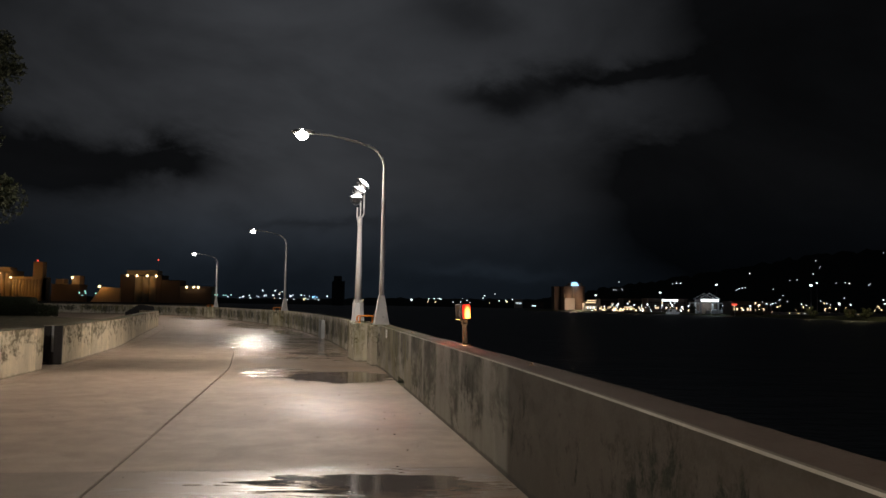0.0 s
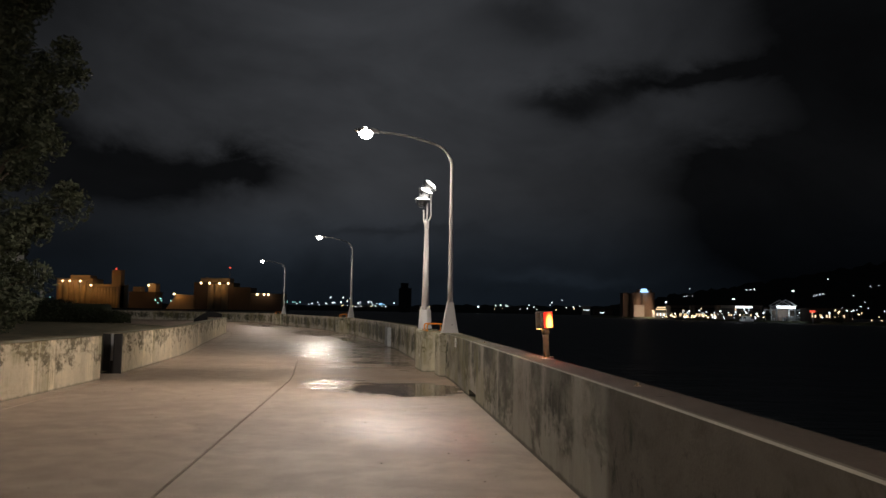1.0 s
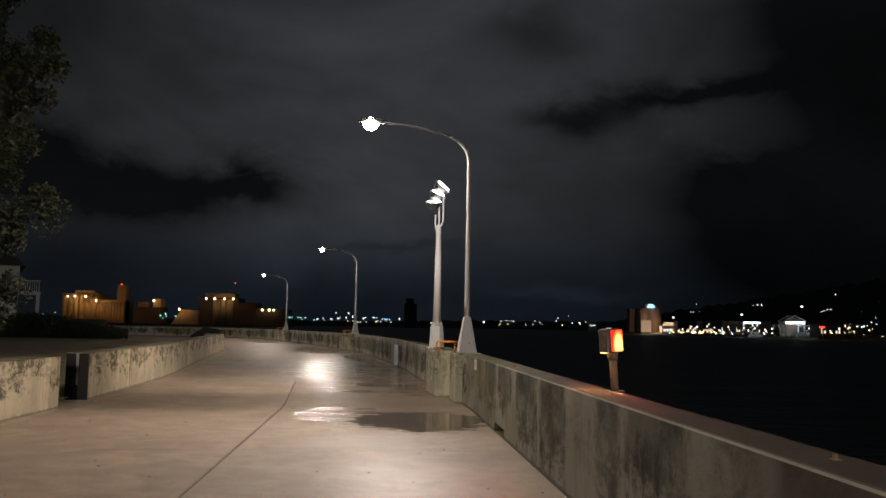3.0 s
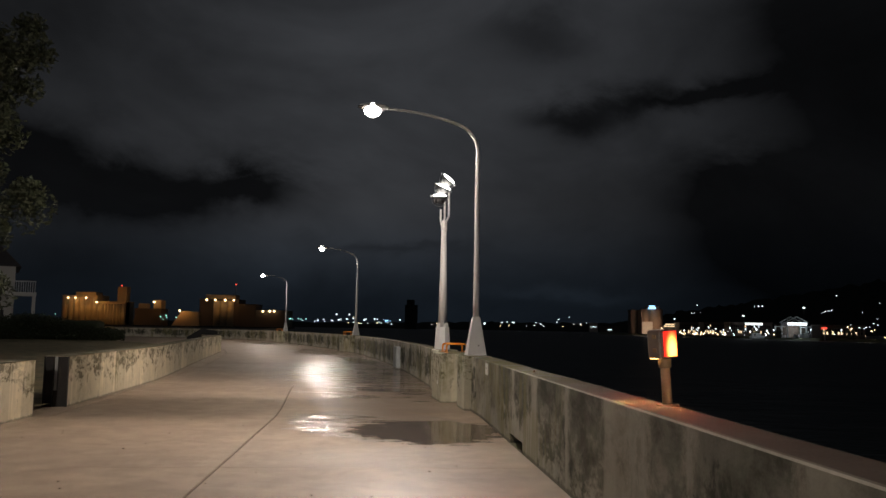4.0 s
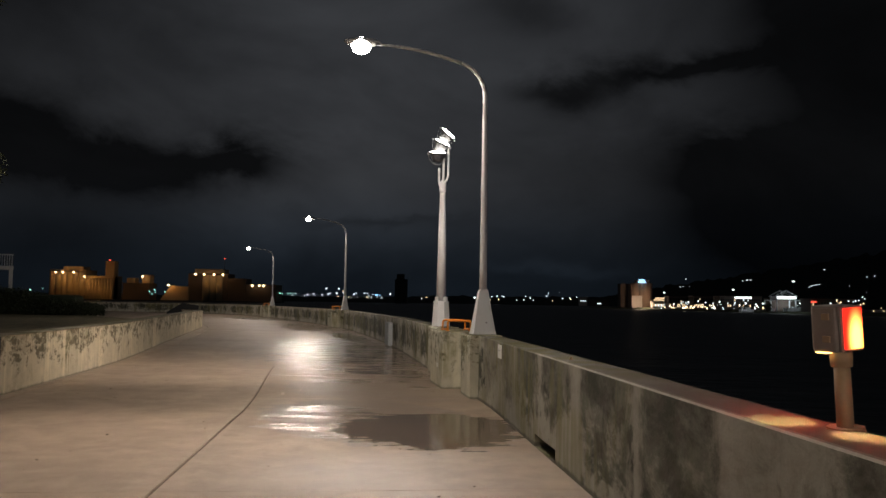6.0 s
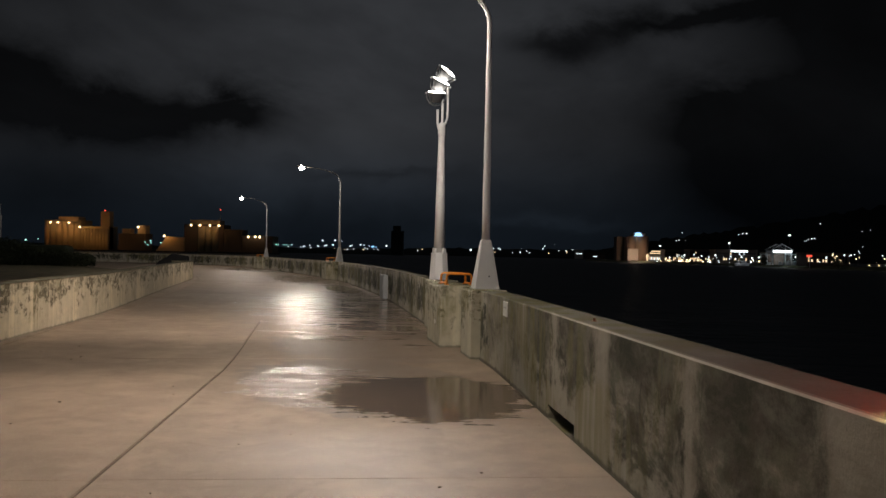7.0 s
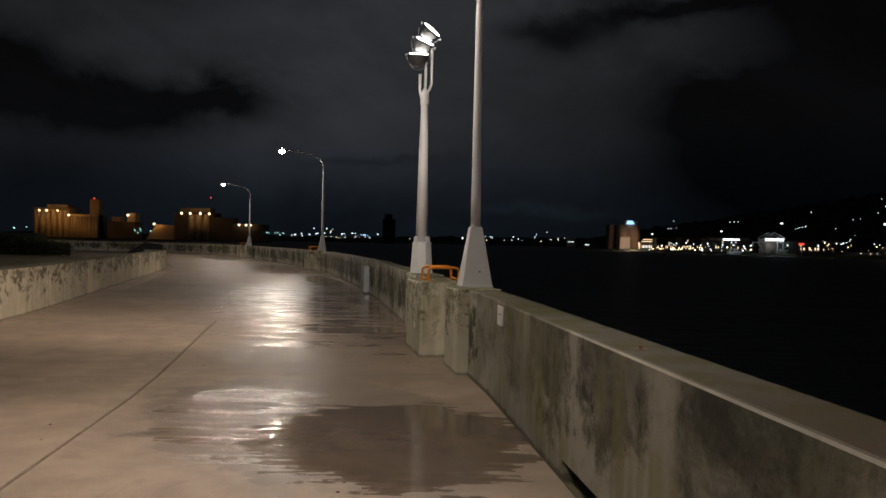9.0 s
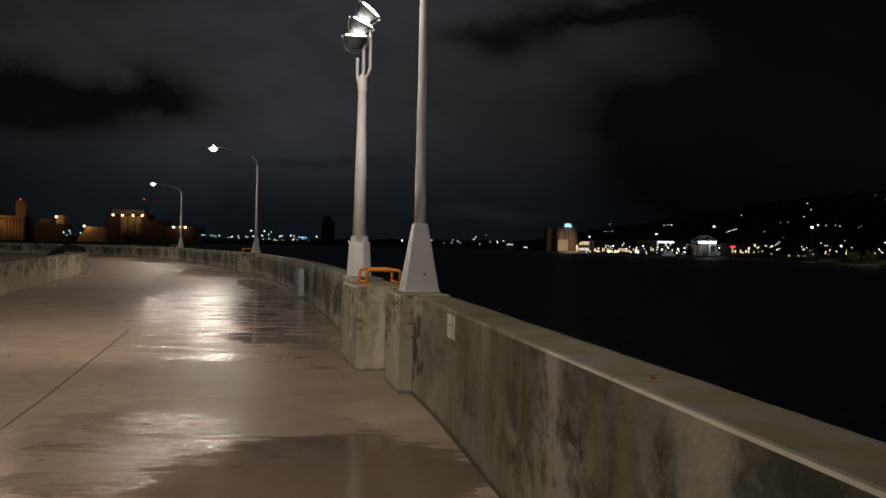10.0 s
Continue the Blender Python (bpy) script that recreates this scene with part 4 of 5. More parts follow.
def hedge(a, b, width, height, seed):
    rng = random.Random(seed)
    root = thing("hedge", "dark clipped evergreen hedge on the lawn", "hedge")
    a, b = Vector(a), Vector(b)
    bm = bmesh.new()
    n = int((b - a).length / 0.55)
    side = (b - a).normalized().cross(Vector((0, 0, 1)))
    for i in range(n):
        f = (i + 0.5) / n
        h = height * (0.82 + 0.25 * noise.noise((f * 6, seed, 0))) * min(1, 0.45 + 3.0 * (1 - f)) * min(1, 0.6 + 3 * f)
        for j in range(3):
            p = a.lerp(b, f) + side * width * (j / 2 - 0.5) * 0.8
            leaf_cloud(bm, rng, p + Vector((0, 0, h * 0.66)), h * 0.36, 120, 0.13)
            leaf_cloud(bm, rng, p + Vector((0, 0, h * 0.28)), h * 0.34, 70, 0.14)
    part("foliage", bm, HEDGE, root)
    core = bmesh.new()
    m = (a + b) / 2
    ang = math.degrees(math.atan2((b - a).y, (b - a).x))
    box(core, (-(b - a).length / 2 + 0.6, -width * 0.36, 0.0), ((b - a).length / 2 - 1.6, width * 0.36, height * 0.70), 0.35)
    part("core", core, HEDGE, root, m=pose(m.x, m.y, m.z, 0, 0, ang))


hedge((-60, 74, 0.05), (-29.5, 74.5, 0.05), 2.4, 2.35, 5)


def house(at, rz):
    """A white two-storey house; its porch carries a railed balcony."""
    root = thing("house", "white two-storey house with a dark gable roof and porch", "house", at, rz)
    part("wall", cube((-9.0, 0, 0), (0, 11.0, 7.0)), WHITEWOOD, root)
    bm = bmesh.new()
    v = [bm.verts.new(p) for p in ((-9.5, -0.5, 6.9), (0.5, -0.5, 6.9), (-4.5, -0.5, 12.2), (-9.5, 11.5, 6.9), (0.5, 11.5, 6.9), (-4.5, 11.5, 12.2))]
    for f in ((0, 1, 2), (3, 5, 4), (0, 2, 5, 3), (1, 4, 5, 2), (0, 3, 4, 1)):
        bm.faces.new([v[i] for i in f])
    part("roof", bm, ROOF, root)
    for x in (-7.6, -5.2, -2.8, -1.2):
        for z in (1.2, 4.6):
            w = part("window", cube((x - 0.45, -0.05, z), (x + 0.45, 0.02, z + 1.5)), WHITEWOOD, root)
            part("pane", cube((x - 0.37, -0.062, z + 0.08), (x + 0.37, -0.052, z + 1.42)), GLASSDARK, w)
    part("porch_deck", cube((-3.0, -1.9, 4.0), (1.9, 0.0, 4.35), 0.03), WHITEWOOD, root)
    for x in (-2.8, -0.4, 1.7):
        part("porch_post", cube((x - 0.16, -1.8, 0.0), (x + 0.16, -1.5, 4.0), 0.02), WHITEWOOD, root)
    part("rail", cube((-3.0, -1.85, 5.35), (1.85, -1.75, 5.45), 0.01), WHITEWOOD, root)
    for i in range(24):
        x = -2.95 + 4.7 * i / 23
        part("baluster", cube((x - 0.03, -1.83, 4.35), (x + 0.03, -1.77, 5.35)), WHITEWOOD, root)
    for y in (3.0, 7.0):
        w = part("window", cube((-0.02, y - 0.5, 4.6), (0.05, y + 0.5, 6.1)), WHITEWOOD, root)
        part("pane", cube((0.052, y - 0.42, 4.68), (0.062, y + 0.42, 6.02)), GLASSDARK, w)


house((-44.9, 85.5, 0.0), 30)

# ---- far shores ----
EYE0 = Vector((0.33, -0.16, 1.56))


def far(a, d, e=0.0):
    """A place d metres ahead, a to the side and e up, as fractions of d."""
    return Vector((EYE0.x + a * d, EYE0.y + d, EYE0.z + e * d))


def ridge(name, label, mat, rows, base, seed, rough, category="land"):
    """A dark far strip of land: rows of (side fraction, distance, height in metres), with an uneven wooded skyline."""
    bm = bmesh.new()
    top, bot, back = [], [], []
    for (a0, d0, h0), (a1, d1, h1) in zip(rows, rows[1:]):
        n = 36
        for i in range(n):
            t = i / n
            a, d, h = a0 + (a1 - a0) * t, d0 + (d1 - d0) * t, h0 + (h1 - h0) * t
            q = far(a, d)
            h += rough * (noise.noise((a * 90, seed, 0)) + 0.6 * noise.noise((a * 400, seed, 1)))
            bot.append(bm.verts.new((q.x, q.y, base)))
            top.append(bm.verts.new((q.x * 1.01, q.y * 1.01, max(base + 0.5, h))))
            back.append(bm.verts.new((q.x * 1.25, q.y * 1.25, base)))
    for i in range(len(top) - 1):
        bm.faces.new((bot[i], bot[i + 1], top[i + 1], top[i]))
        bm.faces.new((top[i], top[i + 1], back[i + 1], back[i]))
    return tagged(mesh_ob(name, bm, mat), label, category, kind="structure")


ridge("backdrop_shore_west", "dark far wooded shore behind the harbour", FARLAND, [(-0.75, 1500, 6), (-0.20, 1900, 9), (0.0, 2000, 16), (0.20, 1500, 14)], -3, 1.0, 6)
ridge("backdrop_hill", "black wooded hillside above the town", FARLAND, [(0.16, 2400, 18), (0.24, 2300, 50), (0.36, 2200, 92), (0.52, 2100, 150), (0.75, 1900, 180), (1.1, 1700, 190)], -3, 2.0, 10)
ridge("backdrop_quay", "low dark quay under the town", SHOREPARK, [(0.155, 830, -0.9), (0.24, 705, -0.9), (0.33, 560, -0.9), (0.42, 470, -0.9), (0.60, 345, -0.7), (0.85, 250, -0.7)], -3, 3.0, 0.3)
ridge("backdrop_harbour", "low dark harbour bank", FARLAND, [(-0.95, 880, 1.2), (-0.5, 985, 1.2), (-0.2, 990, 1.0)], -3, 4.0, 1.0)


def blob(bm, p, r):
    bmesh.ops.create_icosphere(bm, subdivisions=1, radius=r, matrix=Matrix.Translation(p))


def lights(name, label, mat, rows, scale=0.70):
    """Far lamps, too many and too far to tell apart: (side, up, distance, size in thousandths of the distance)."""
    bm = bmesh.new()
    for a, e, d, k in rows:
        blob(bm, far(a, d, e), d * k * 0.001 * scale)
    return tagged(mesh_ob(name, bm, mat), label, "city lights", kind="stuff")


rng = random.Random(8)
rows = [(rng.gauss(-0.115, 0.028), rng.uniform(0.0025, 0.015), 1450, rng.choice((0.7, 0.8, 0.9, 1.2))) for _ in range(20)]
rows += [(rng.uniform(-0.20, -0.13), rng.uniform(0.004, 0.008), 1450, 0.8) for _ in range(10)]
rows += [(rng.uniform(0.02, 0.19), rng.uniform(0.003, 0.008), 1400, rng.choice((0.7, 0.9))) for _ in range(12)]
lights("city_lights_white", "scattered white lamps of the town along the shore", NIGHT_WHITE, rows + [(0.019, 0.0055, 1300, 1.7), (-0.125, 0.0075, 1300, 1.3), (0.105, 0.0085, 1300, 0.9)])
rows = [(rng.gauss(-0.11, 0.03), rng.uniform(0.003, 0.012), 1450, rng.choice((0.7, 0.9))) for _ in range(6)]
rows += [(rng.uniform(0.03, 0.19), rng.uniform(0.003, 0.006), 1400, 0.75) for _ in range(6)]
rows += [(rng.uniform(0.24, 0.36), rng.uniform(-0.0035, -0.001), 590, rng.choice((0.6, 0.8, 1.0, 1.3))) for _ in range(60)]
rows += [(rng.uniform(0.42, 0.66), rng.uniform(-0.004, 0.010), 440, rng.choice((0.5, 0.8, 1.1))) for _ in range(34)]
lights("city_lights_warm", "scattered warm lamps along the town quay", NIGHT_WARM, rows)
rows = [(rng.uniform(-0.372, -0.362), rng.uniform(0.004, 0.010), 900, 0.9) for _ in range(6)] + [(-0.352, 0.007, 900, 1.2), (-0.515, 0.0075, 900, 1.6), (-0.50, 0.009, 900, 0.9)]
rows += [(rng.uniform(-0.222, -0.195), 0.0075, 960, 0.9) for _ in range(6)]
quay = [(rng.uniform(0.235, 0.42), rng.uniform(-0.004, 0.006), 560, rng.choice((0.5, 0.7, 1.0, 1.4))) for _ in range(46)]
quay += [(rng.uniform(0.42, 0.64), rng.uniform(-0.004, 0.020), 430, rng.choice((0.5, 0.8, 1.2))) for _ in range(20)]
lights("quay_lights_white", "small white lamps between the waterfront blocks", NIGHT_WHITE, quay)
lights("city_lights_teal", "greenish white lamps in the harbour yard", NIGHT_TEAL, rows)
lights("blue_white_signs", "small bright blue and white shop signs on the shore", NIGHT_BLUE, [(-0.099, 0.0068, 1300, 1.5), (-0.097, 0.0072, 1300, 1.3), (-0.094, 0.0066, 1300, 1.0)])
rows = [(rng.uniform(0.26, 0.62), 0.0, 1900, rng.choice((0.5, 0.6))) for _ in range(12)]
rows = [(a, 0.018 + (a - 0.24) * rng.uniform(0.03, 0.16), d, k) for a, e, d, k in rows]
rows += [(0.338, 0.0304, 1900, 0.7), (0.343, 0.031, 1900, 0.9), (0.3476, 0.0311, 1900, 1.0), (0.4345, 0.0445, 1900, 0.9), (0.4208, 0.0257, 1900, 0.7), (0.4247, 0.0265, 1900, 0.8), (0.4285, 0.0271, 1900, 0.8),
         (0.271, 0.0308, 1900, 0.7), (0.5182, 0.0617, 1900, 0.8), (0.524, 0.0542, 1900, 0.6), (0.5144, 0.0451, 1900, 0.8), (0.5552, 0.0351, 1900, 0.8), (0.5603, 0.0341, 1900, 0.9), (0.5432, 0.0343, 1900, 0.6),
         (0.4641, 0.0255, 1900, 0.5), (0.1196, 0.0142, 1380, 0.6), (0.1071, 0.0118, 1380, 0.9), (0.1243, 0.006, 1380, 0.8), (0.4502, 0.0102, 1900, 0.7), (0.4814, 0.0106, 1900, 0.8)]
lights("hillside_lights", "scattered house lamps on the dark hillside", NIGHT_WHITE, rows)


def mast_light(a, e, d, size, mat=NIGHT_WHITE):
    p = far(a, d, e)
    root = thing("mast_light", "tall lamp mast with a bright white light on the shore", "lamp mast", (p.x, p.y, -1.0), group="shore lamp masts")
    part("mast", cone(bmesh.new(), 0.25, 0.12, 0.0, p.z + 1.0, 8), DARKMETAL, root)
    bm = bmesh.new()
    bmesh.ops.create_icosphere(bm, subdivisions=2, radius=d * size * 0.00052, matrix=Matrix.Translation((0, 0, p.z + 1.0)) @ Matrix.Diagonal((1.3, 1, 0.8, 1)))
    part("lamp", bm, mat, root)


for a, e, d, k in ((0.3222, 0.0192, 540, 2.0), (0.3924, 0.0298, 520, 2.3), (0.5113, 0.0311, 430, 3.0), (0.5190, 0.0339, 430, 1.6), (0.2425, 0.0145, 690, 1.8),
                   (0.5470, 0.0092, 400, 2.1), (0.4552, 0.0075, 450, 1.4), (0.4989, 0.0078, 430, 1.2), (0.4715, 0.0126, 450, 1.1), (0.6052, 0.0097, 390, 1.5)):
    mast_light(a, e, d, k)


def block(name, label, a0, a1, d, top, mat, depth, category="building"):
    """A far building between two side fractions, with its height as a fraction too. Returns its root and sizes."""
    p, q = far(a0, d), far(a1, d)
    h = EYE0.z + top * d + 1.2
    root = thing(name, label, category, (p.x, p.y, -1.2))
    part("wall", cube((0, 0, 0), (q.x - p.x, depth, h)), mat, root)
    part("parapet", cube((-0.3, -0.3, h), (q.x - p.x + 0.3, depth + 0.3, h + 0.8)), mat, root)
    return root, q.x - p.x, h


def far_window(root, x, z, w, h, mat, y=-0.12):
    part("window", cube((x, y, z), (x + w, y + 0.1, z + h)), mat, root)


# brick tower with the lit sign
root, w, h = block("brick_tower", "brown brick waterfront tower with a lit blue sign", 0.2037, 0.2290, 760, 0.0235, TOWERBRICK, 16)
for x0, x1 in ((0.5, 0.42 * w), (0.5 * w, w - 0.4)):
    bm = cone(bmesh.new(), (x1 - x0) / 2, (x1 - x0) / 2, 0, h + 1.5, 20, ((x0 + x1) / 2, 0.4))
    part("silo_bay", smooth_less(bm), TOWERBRICK, root)
part("pale_base", cube((0.0, -4.2, 0), (0.48 * w, -3.8, h * 0.52)), PALE, root)
part("crown_wall", cube((0.25 * w, -1.0, h), (0.85 * w, 8.0, h + 4.2), 0.3), TOWERBRICK, root)
part("sign", cone(bmesh.new(), 4.2, 2.4, h + 1.6, h + 4.8, 14, (0.50 * w, 0.4)), NIGHT_BLUE, root, "pale blue lit rooftop sign")
root, w, h = block("dark_annex", "unlit dark annex beside the brick tower", 0.1915, 0.2032, 775, 0.0235, DARKBRICK, 14)
lamp("tower_wash", "POINT", far(0.214, 735, 0.004), 11000, (1.0, 0.72, 0.5), 1.0)

# lit pavilion
root, w, h = block("pavilion", "low pavilion with bright strip lights along its eaves", 0.2295, 0.2475, 725, 0.0035, PALE, 10)
for k in range(3):
    part("strip_light", cube((0.2 + k * 1.2, -1.5, h + 1.2 + 1.6 * (k % 2)), (w - 0.4 * k, -1.2, h + 2.1 + 1.6 * (k % 2))), WINDOW_WARM, root)
for k in range(9):
    far_window(root, 0.7 + k * (w - 2) / 9, 1.4, 0.8, 2.2, WINDOW_COOL if k % 2 else WINDOW_WARM)

# long hotel blocks along the quay
for a0, a1, d, top, cols, floors, seed in ((0.2480, 0.2760, 690, 0.0095, 14, 4, 3), (0.2765, 0.3060, 640, 0.0100, 14, 4, 4), (0.3070, 0.3560, 580, 0.0105, 18, 3, 6), (0.4120, 0.4620, 470, 0.0085, 14, 2, 7)):
    root, w, h = block("hotel_block", "long dark waterfront block with a few lit windows", a0, a1, d, top, DARKBRICK, 14)
    r2 = random.Random(seed)
    for f in range(floors):
        for c in range(cols):
            x, z = 0.8 + c * (w - 1.6) / cols, 2.2 + f * (h - 3.0) / floors
            lit = r2.random() < (0.42 if f == 0 else 0.13)
            far_window(root, x, z, (w - 1.6) / cols * 0.55, 1.3 if f else 1.5, (WINDOW_WARM if f == 0 or r2.random() < 0.5 else WINDOW_COOL) if lit else GLASSDARK)
root = thing("roof_sign", "long white lit rooftop sign", "sign", far(0.3246, 570, 0.0088))
part("panel", cube((0, 0, 0), (11.2, 0.4, 1.2)), NIGHT_WHITE, root)
part("panel", cube((0.5, 0.1, -5.0), (0.8, 0.4, 0)), GALV, root)
part("panel", cube((8.5, 0.1, -5.0), (8.8, 0.4, 0)), GALV, root)
root = thing("red_sign", "small red lit sign", "sign", far(0.4115, 462, 0.0048))
part("panel", cube((0, 0, 0), (3.0, 0.3, 1.1)), NIGHT_RED, root)
part("leg", cube((1.6, 0.1, -6.0), (1.9, 0.3, 0)), GALV, root)


root, w, h = block("shore_house", "pale lit house on the far shore", 0.1440, 0.1530, 1150, 0.0075, PALE, 10)
for k in range(5):
    far_window(root, 1.0 + k * (w - 2) / 5, 6.0, 0.9, 1.5, WINDOW_COOL)
root, w, h = block("shore_shed", "long low shed with a lit gable on the far shore", 0.1570, 0.1790, 1150, 0.0045, DARKBRICK, 10)
far_window(root, w * 0.35, 2.6, w * 0.22, 1.3, WINDOW_COOL)

# open stage hall with a lit gable truss
def stage_hall():
    d = 500
    p, q = far(0.3640, d), far(0.4030, d)
    w = q.x - p.x
    root = thing("stage_hall", "brightly lit open hall with a white gabled steel frame", "hall", (p.x, p.y, -1.2))
    eave, peak = 8.8, 12.4
    for y in (0.0, 9.0):
        for x in (0.6, w * 0.22, w * 0.78, w - 0.6):
            part("column", cube((x - 0.35, y - 0.35, 0), (x + 0.35, y + 0.35, eave if 0.6 < x < w - 0.6 else eave - 2.5)), STEELWHITE, root)
        part("rafter", tube(bmesh.new(), [(w * 0.16, y, eave), (w * 0.5, y, peak)], 0.28, 8), STEELWHITE, root)
        part("rafter", tube(bmesh.new(), [(w * 0.5, y, peak), (w * 0.84, y, eave)], 0.28, 8), STEELWHITE, root)
        part("tie", tube(bmesh.new(), [(w * 0.16, y, eave), (w * 0.84, y, eave)], 0.22, 8), STEELWHITE, root)
        part("brace", tube(bmesh.new(), [(w * 0.33, y, eave), (w * 0.5, y, peak - 0.3), (w * 0.67, y, eave)], 0.14, 6), STEELWHITE, root)
    part("canopy", cube((w * 0.20, -0.6, 7.0), (w * 0.80, 9.2, 8.3), 0.1), STEELWHITE, root)
    part("light_bar", cube((w * 0.22, -0.9, 7.4), (w * 0.78, -0.65, 8.7)), NIGHT_WHITE, root)
    part("side_roof", cube((0, 0, eave - 2.6), (w * 0.2, 9, eave - 2.2)), STEELWHITE, root)
    part("side_roof", cube((w * 0.8, 0, eave - 2.6), (w, 9, eave - 2.2)), STEELWHITE, root)
    part("back_wall", cube((w * 0.02, 9.6, 0), (w * 0.98, 10.0, eave - 1.0)), DARKBRICK, root)
    r3 = random.Random(2)
    for k in range(10):
        x = w * (0.06 + 0.88 * r3.random())
        part("stall", cube((x, 0.5, 0), (x + 1.3, 2.0, r3.uniform(1.4, 2.6)), 0.1), STEELWHITE, root)
    c = far(0.384, d + 2)
    lamp("stage_light", "POINT", (c.x, c.y + 3, 5.0), 900, (0.85, 0.95, 1.0), 0.6)
    lamp("stage_light", "POINT", (c.x, c.y - 14, 7.0), 350, (0.9, 0.97, 1.0), 0.6)


stage_hall()
boat = thing("tour_boat", "white moored tour boat lit from the quay", "boat", far(0.3270, 548) + Vector((0, -6, -3.9)))
bm = cube((0, 0, 0), (8.5, 3.2, 1.8), 0.4)
part("hull", bm, STEELWHITE, boat)
part("cabin", cube((1.2, 0.5, 1.7), (6.6, 2.7, 3.4), 0.15), STEELWHITE, boat)
c = far(0.3335, 530)
lamp("quay_light", "POINT", (c.x, c.y, 6.0), 1200, (0.9, 0.95, 1.0), 0.4)
for a, d, h, seed in ((0.5110, 405, 4.4, 21), (0.5602, 365, 3.8, 26), (0.5814, 352, 4.2, 22), (0.4445, 440, 4.8, 23), (0.3613, 496, 4.6, 24), (0.3333, 545, 5.0, 25)):
    p = far(a, d)
    tree((p.x, p.y, -1.5), h, 2.4, 0.6, seed, 16, 60, 0.42, "small round tree on the quay lit by a lamp")
for a, d in ((0.5115, 398), (0.5605, 358), (0.5820, 345)):
    p = far(a, d)
    lamp("quay_light", "POINT", (p.x, p.y, 3.0), 500, (1.0, 0.85, 0.45), 0.3)


# ---- harbour silos to the west ----
def silo_row(root, x0, x1, n, h, mat, depth=14):
    w = (x1 - x0) / n
    for k in range(n):
        part("silo", smooth_less(cone(bmesh.new(), w / 2 * 0.98, w / 2 * 0.98, 0, h, 18, (x0 + w * (k + 0.5), 0))), mat, root)


D = 950
SODIUM = (1.0, 0.46, 0.11)


def lamps_on(root, xs, z, y=-7.5, r=1.25):
    for x in xs:
        bm = bmesh.new()
        bmesh.ops.create_icosphere(bm, subdivisions=1, radius=r, matrix=Matrix.Translation((x, y, z)))
        part("wall_lamp", bm, NIGHT_WARM, root)


def wash(a, e, d, watts):
    lamp("yard_light", "POINT", far(a, d, e), watts, SODIUM, 1.0)


root, w, h = block("grain_elevator", "concrete grain elevator lit by orange yard lamps", -0.4925, -0.4490, D, 0.0315, SILO, 30)
silo_row(root, 0, w, 6, h - 1.5, SILO)
part("head_house", cube((0.35 * w, 2, h), (0.92 * w, 20, h + 4.6), 0.3), SILO, root)
lamps_on(root, (0.25 * w, 0.45 * w, 0.75 * w), h - 2.5)
root, w, h = block("silo_annex", "ribbed silo annex lit orange with a tall stack", -0.4485, -0.4155, D, 0.0245, SILO, 26)
silo_row(root, 0, w, 9, h - 2.0, SILO)
lamps_on(root, (0.05 * w,), h - 0.5)
part("chimney", cube((w * 0.66, 3, 0), (w * 1.0, 14, h + 18.0), 0.4), SILO, root)
bm = bmesh.new()
blob(bm, (w * 0.83, 2, h + 19.0), 1.1)
part("warning_lamp", bm, NIGHT_RED, root)
root, w, h = block("mill_house", "stepped dark mill house with a yard lamp", -0.4035, -0.3715, D, 0.0165, DARKBRICK, 24)
part("upper_storey", cube((0.12 * w, 2, h), (0.40 * w, 16, h + 6.5)), SILO, root)
part("tower", cube((0.70 * w, 2, h), (0.99 * w, 16, h + 10.5)), SILO, root)
lamps_on(root, (0.76 * w,), h + 8.2, -1.6, 1.4)


def salt_shed():
    p, q, t = far(-0.3580, D), far(-0.3232, D), far(-0.3465, D, 0.0150)
    root = thing("salt_shed", "pale steep-roofed storage shed lit orange", "shed", (p.x, p.y, -1.2))
    w, top = q.x - p.x, t.z + 1.2
    bm = bmesh.new()
    px = t.x - p.x
    v = [bm.verts.new(c) for c in ((0, 0, 0), (w, 0, 0), (w, 0, top - 1.2), (px + 1, 0, top), (0, 30, 0), (w, 30, 0), (w, 30, top - 1.2), (px + 1, 30, top))]
    for f in ((0, 1, 2, 3), (4, 7, 6, 5), (0, 3, 7, 4), (3, 2, 6, 7), (1, 5, 6, 2), (0, 4, 5, 1)):
        bm.faces.new([v[i] for i in f])
    part("shell", bm, SILO, root)
    lamps_on(root, (px - 1.0,), top + 0.2, -2.0, 1.4)


salt_shed()
root, w, h = block("elevator_house", "dark elevator house with a lit centre bay and four lamps", -0.3245, -0.2770, D, 0.0290, DARKBRICK, 30)
silo_row(root, 0.36 * w, 0.88 * w, 3, h - 1, SILO)
part("head_house", cube((0.14 * w, 2, h), (0.90 * w, 20, h + 6.0), 0.3), SILO, root)
part("roof_mast", tube(bmesh.new(), [(0.86 * w, 8, h + 6), (0.86 * w, 8, h + 17.5)], 0.25, 6), GALV, root)
bm = bmesh.new()
blob(bm, (0.86 * w, 8, h + 18.2), 1.0)
part("warning_lamp", bm, NIGHT_RED, root)
lamps_on(root, (0.24 * w, 0.46 * w, 0.71 * w, 0.93 * w), h - 0.5, -9.0, 1.4)
root, w, h = block("dark_annex", "unlit dark annex of the elevator house", -0.2765, -0.2560, D, 0.0235, DARKBRICK, 30)
root, w, h = block("long_shed", "long dark shed with lamps at its end", -0.2555, -0.2180, D, 0.0165, DARKBRICK, 30)
lamps_on(root, (0.24 * w, 0.46 * w, 0.60 * w), h - 0.5, -3.0, 1.4)
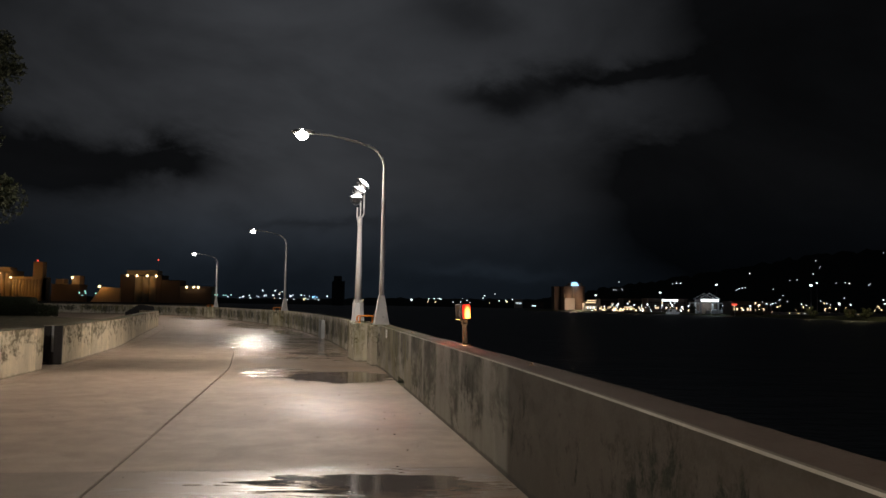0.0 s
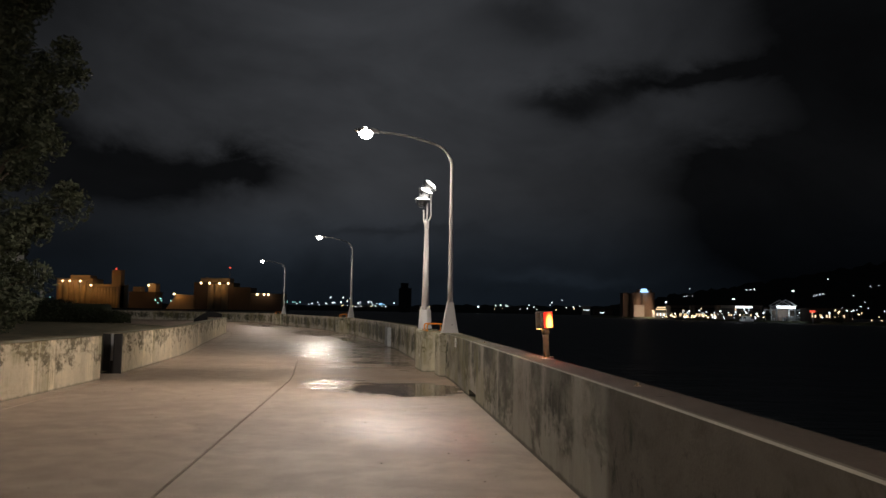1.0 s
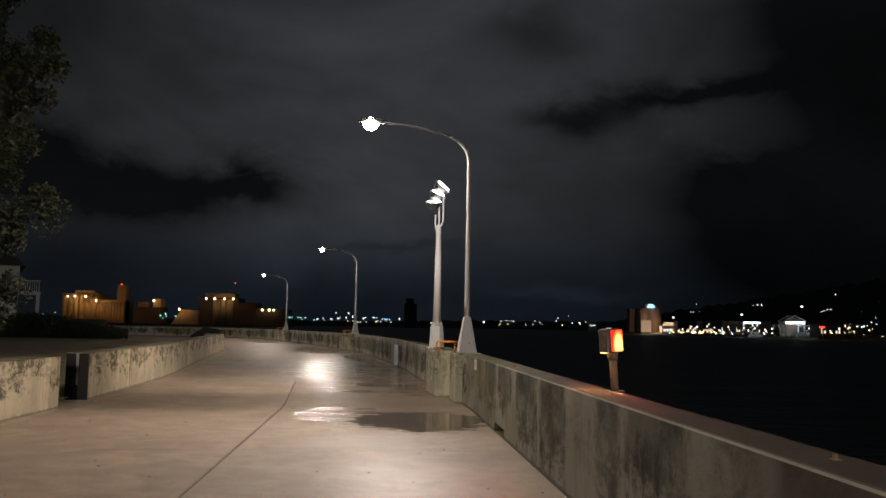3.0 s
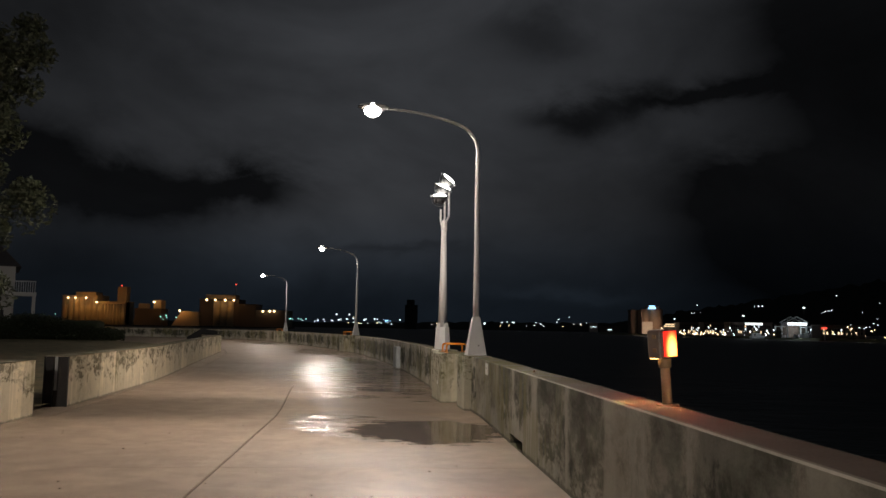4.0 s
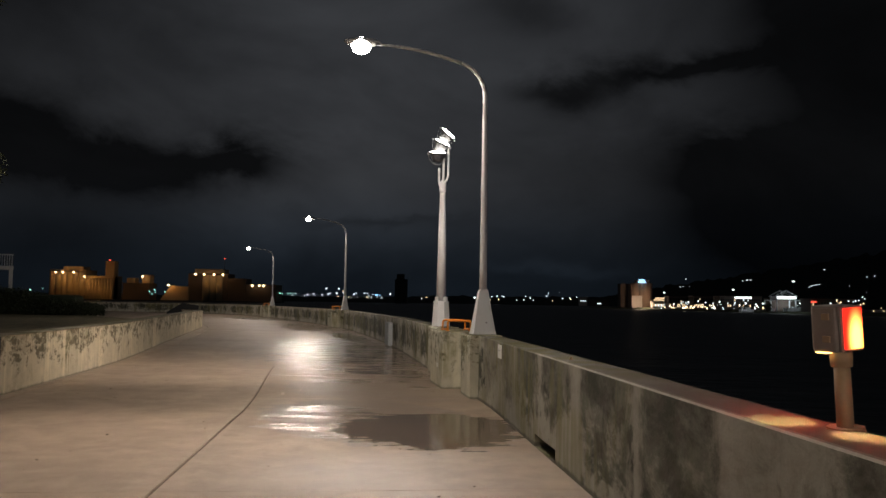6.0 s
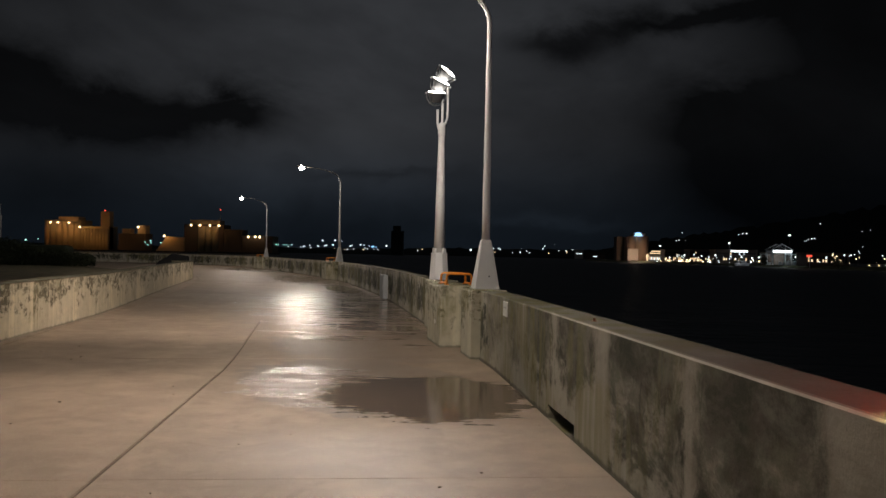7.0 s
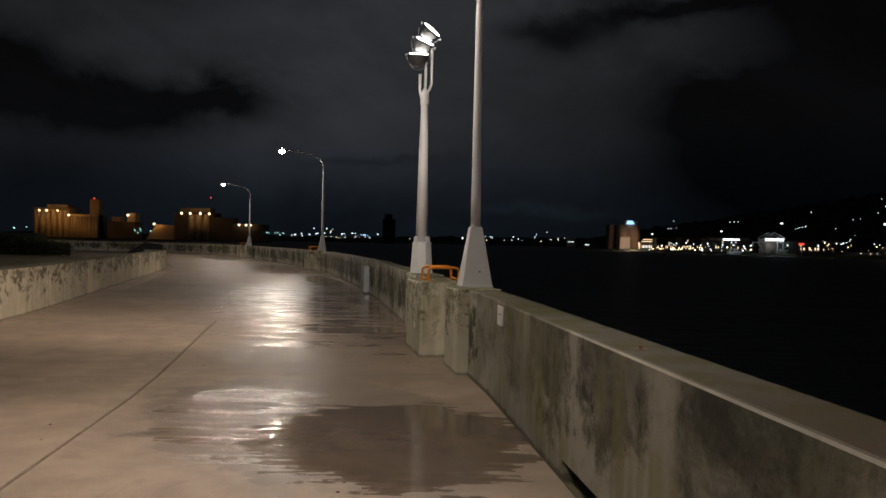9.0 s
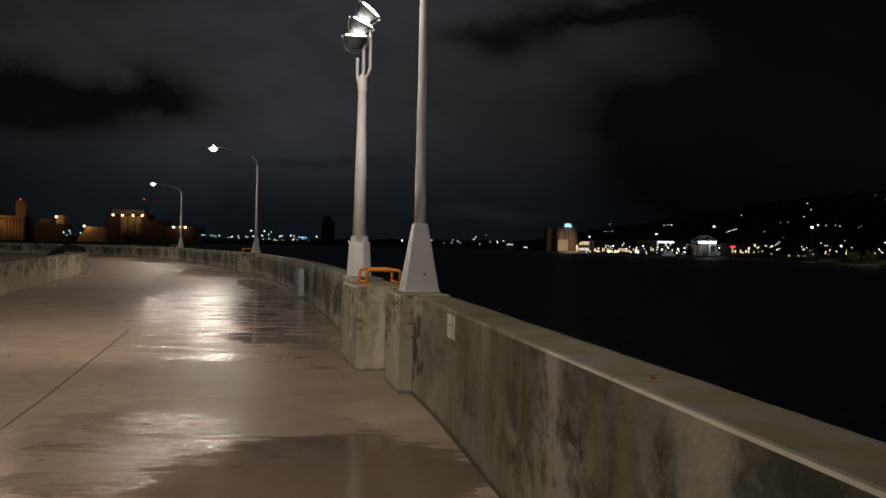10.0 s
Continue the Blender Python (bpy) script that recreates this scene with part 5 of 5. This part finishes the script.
root, w, h = block("silo_tower", "tall unlit silo tower standing dark against the sky", -0.0765, -0.0620, 1000, 0.0255, FARLAND, 14)
part("head_house", cube((0.15 * w, 0, h), (0.75 * w, 12, h + 7.0)), FARLAND, root)
for a, e, d, k in ((-0.4815, 0.0285, 937, 1500), (-0.4730, 0.0280, 937, 1300), (-0.4600, 0.0275, 937, 1300), (-0.4465, 0.0235, 938, 1800), (-0.4330, 0.010, 925, 3000),
                   (-0.4720, 0.008, 925, 2500), (-0.3800, 0.0235, 944, 700), (-0.3470, 0.0150, 944, 1700), (-0.3050, 0.0280, 934, 500), (-0.2960, 0.028, 936, 800),
                   (-0.2860, 0.028, 936, 700), (-0.2390, 0.015, 942, 300)):
    wash(a, e, d, k)

# ---- deck slabs (pieces) ----
deck = thing("floor", "damp tan concrete deck slabs with puddles", "deck", kind="structure")
s_join = EAST.where_y(8.08)
ROW, COLS = 6.62, (0.0, 3.6, 7.3, 11.0, 15.0)
k0, k1 = -int(s_join / ROW), int((EAST.where_y(96.5) - s_join) / ROW) + 1
for k in range(k0, k1):
    a, b = max(0.05, s_join + k * ROW), s_join + (k + 1) * ROW
    cols = COLS if EAST.at(a)[0].y < 27.5 else (0.0, 7.3, 11.0, 15.0)
    for c0, c1 in zip(cols, cols[1:]):
        if c0 > 7.4 and EAST.at((a + b) / 2)[0].y < 44:
            continue
        g, e = 0.004, 0.012
        prof = [(-c1 + e, -0.03), (-c1 + e, -0.006), (-c1 + e + 0.006, 0.0), (-c0 - e - 0.006, 0.0), (-c0 - e, -0.006), (-c0 - e, -0.03)]
        part("slab", sweep(EAST, a + g, b - g, prof, 1.6), DECK, deck)

# loose grit and bits of leaf on the deck
rng = random.Random(31)
bm = bmesh.new()
for _ in range(130):
    s = rng.uniform(EAST.where_y(7), EAST.where_y(34))
    q = EAST.off(s, -rng.uniform(0.1, 7.0), 0.004)
    r = rng.uniform(0.006, 0.018)
    bmesh.ops.create_icosphere(bm, subdivisions=1, radius=r, matrix=Matrix.Translation(q) @ pose(0, 0, 0, 0, 0, rng.uniform(0, 360)) @ Matrix.Diagonal((1.0, rng.uniform(0.4, 1.0), 0.35, 1)))
tagged(mesh_ob("grit", bm, BARK), "dark bits of grit and leaf on the deck", "grit", kind="stuff")
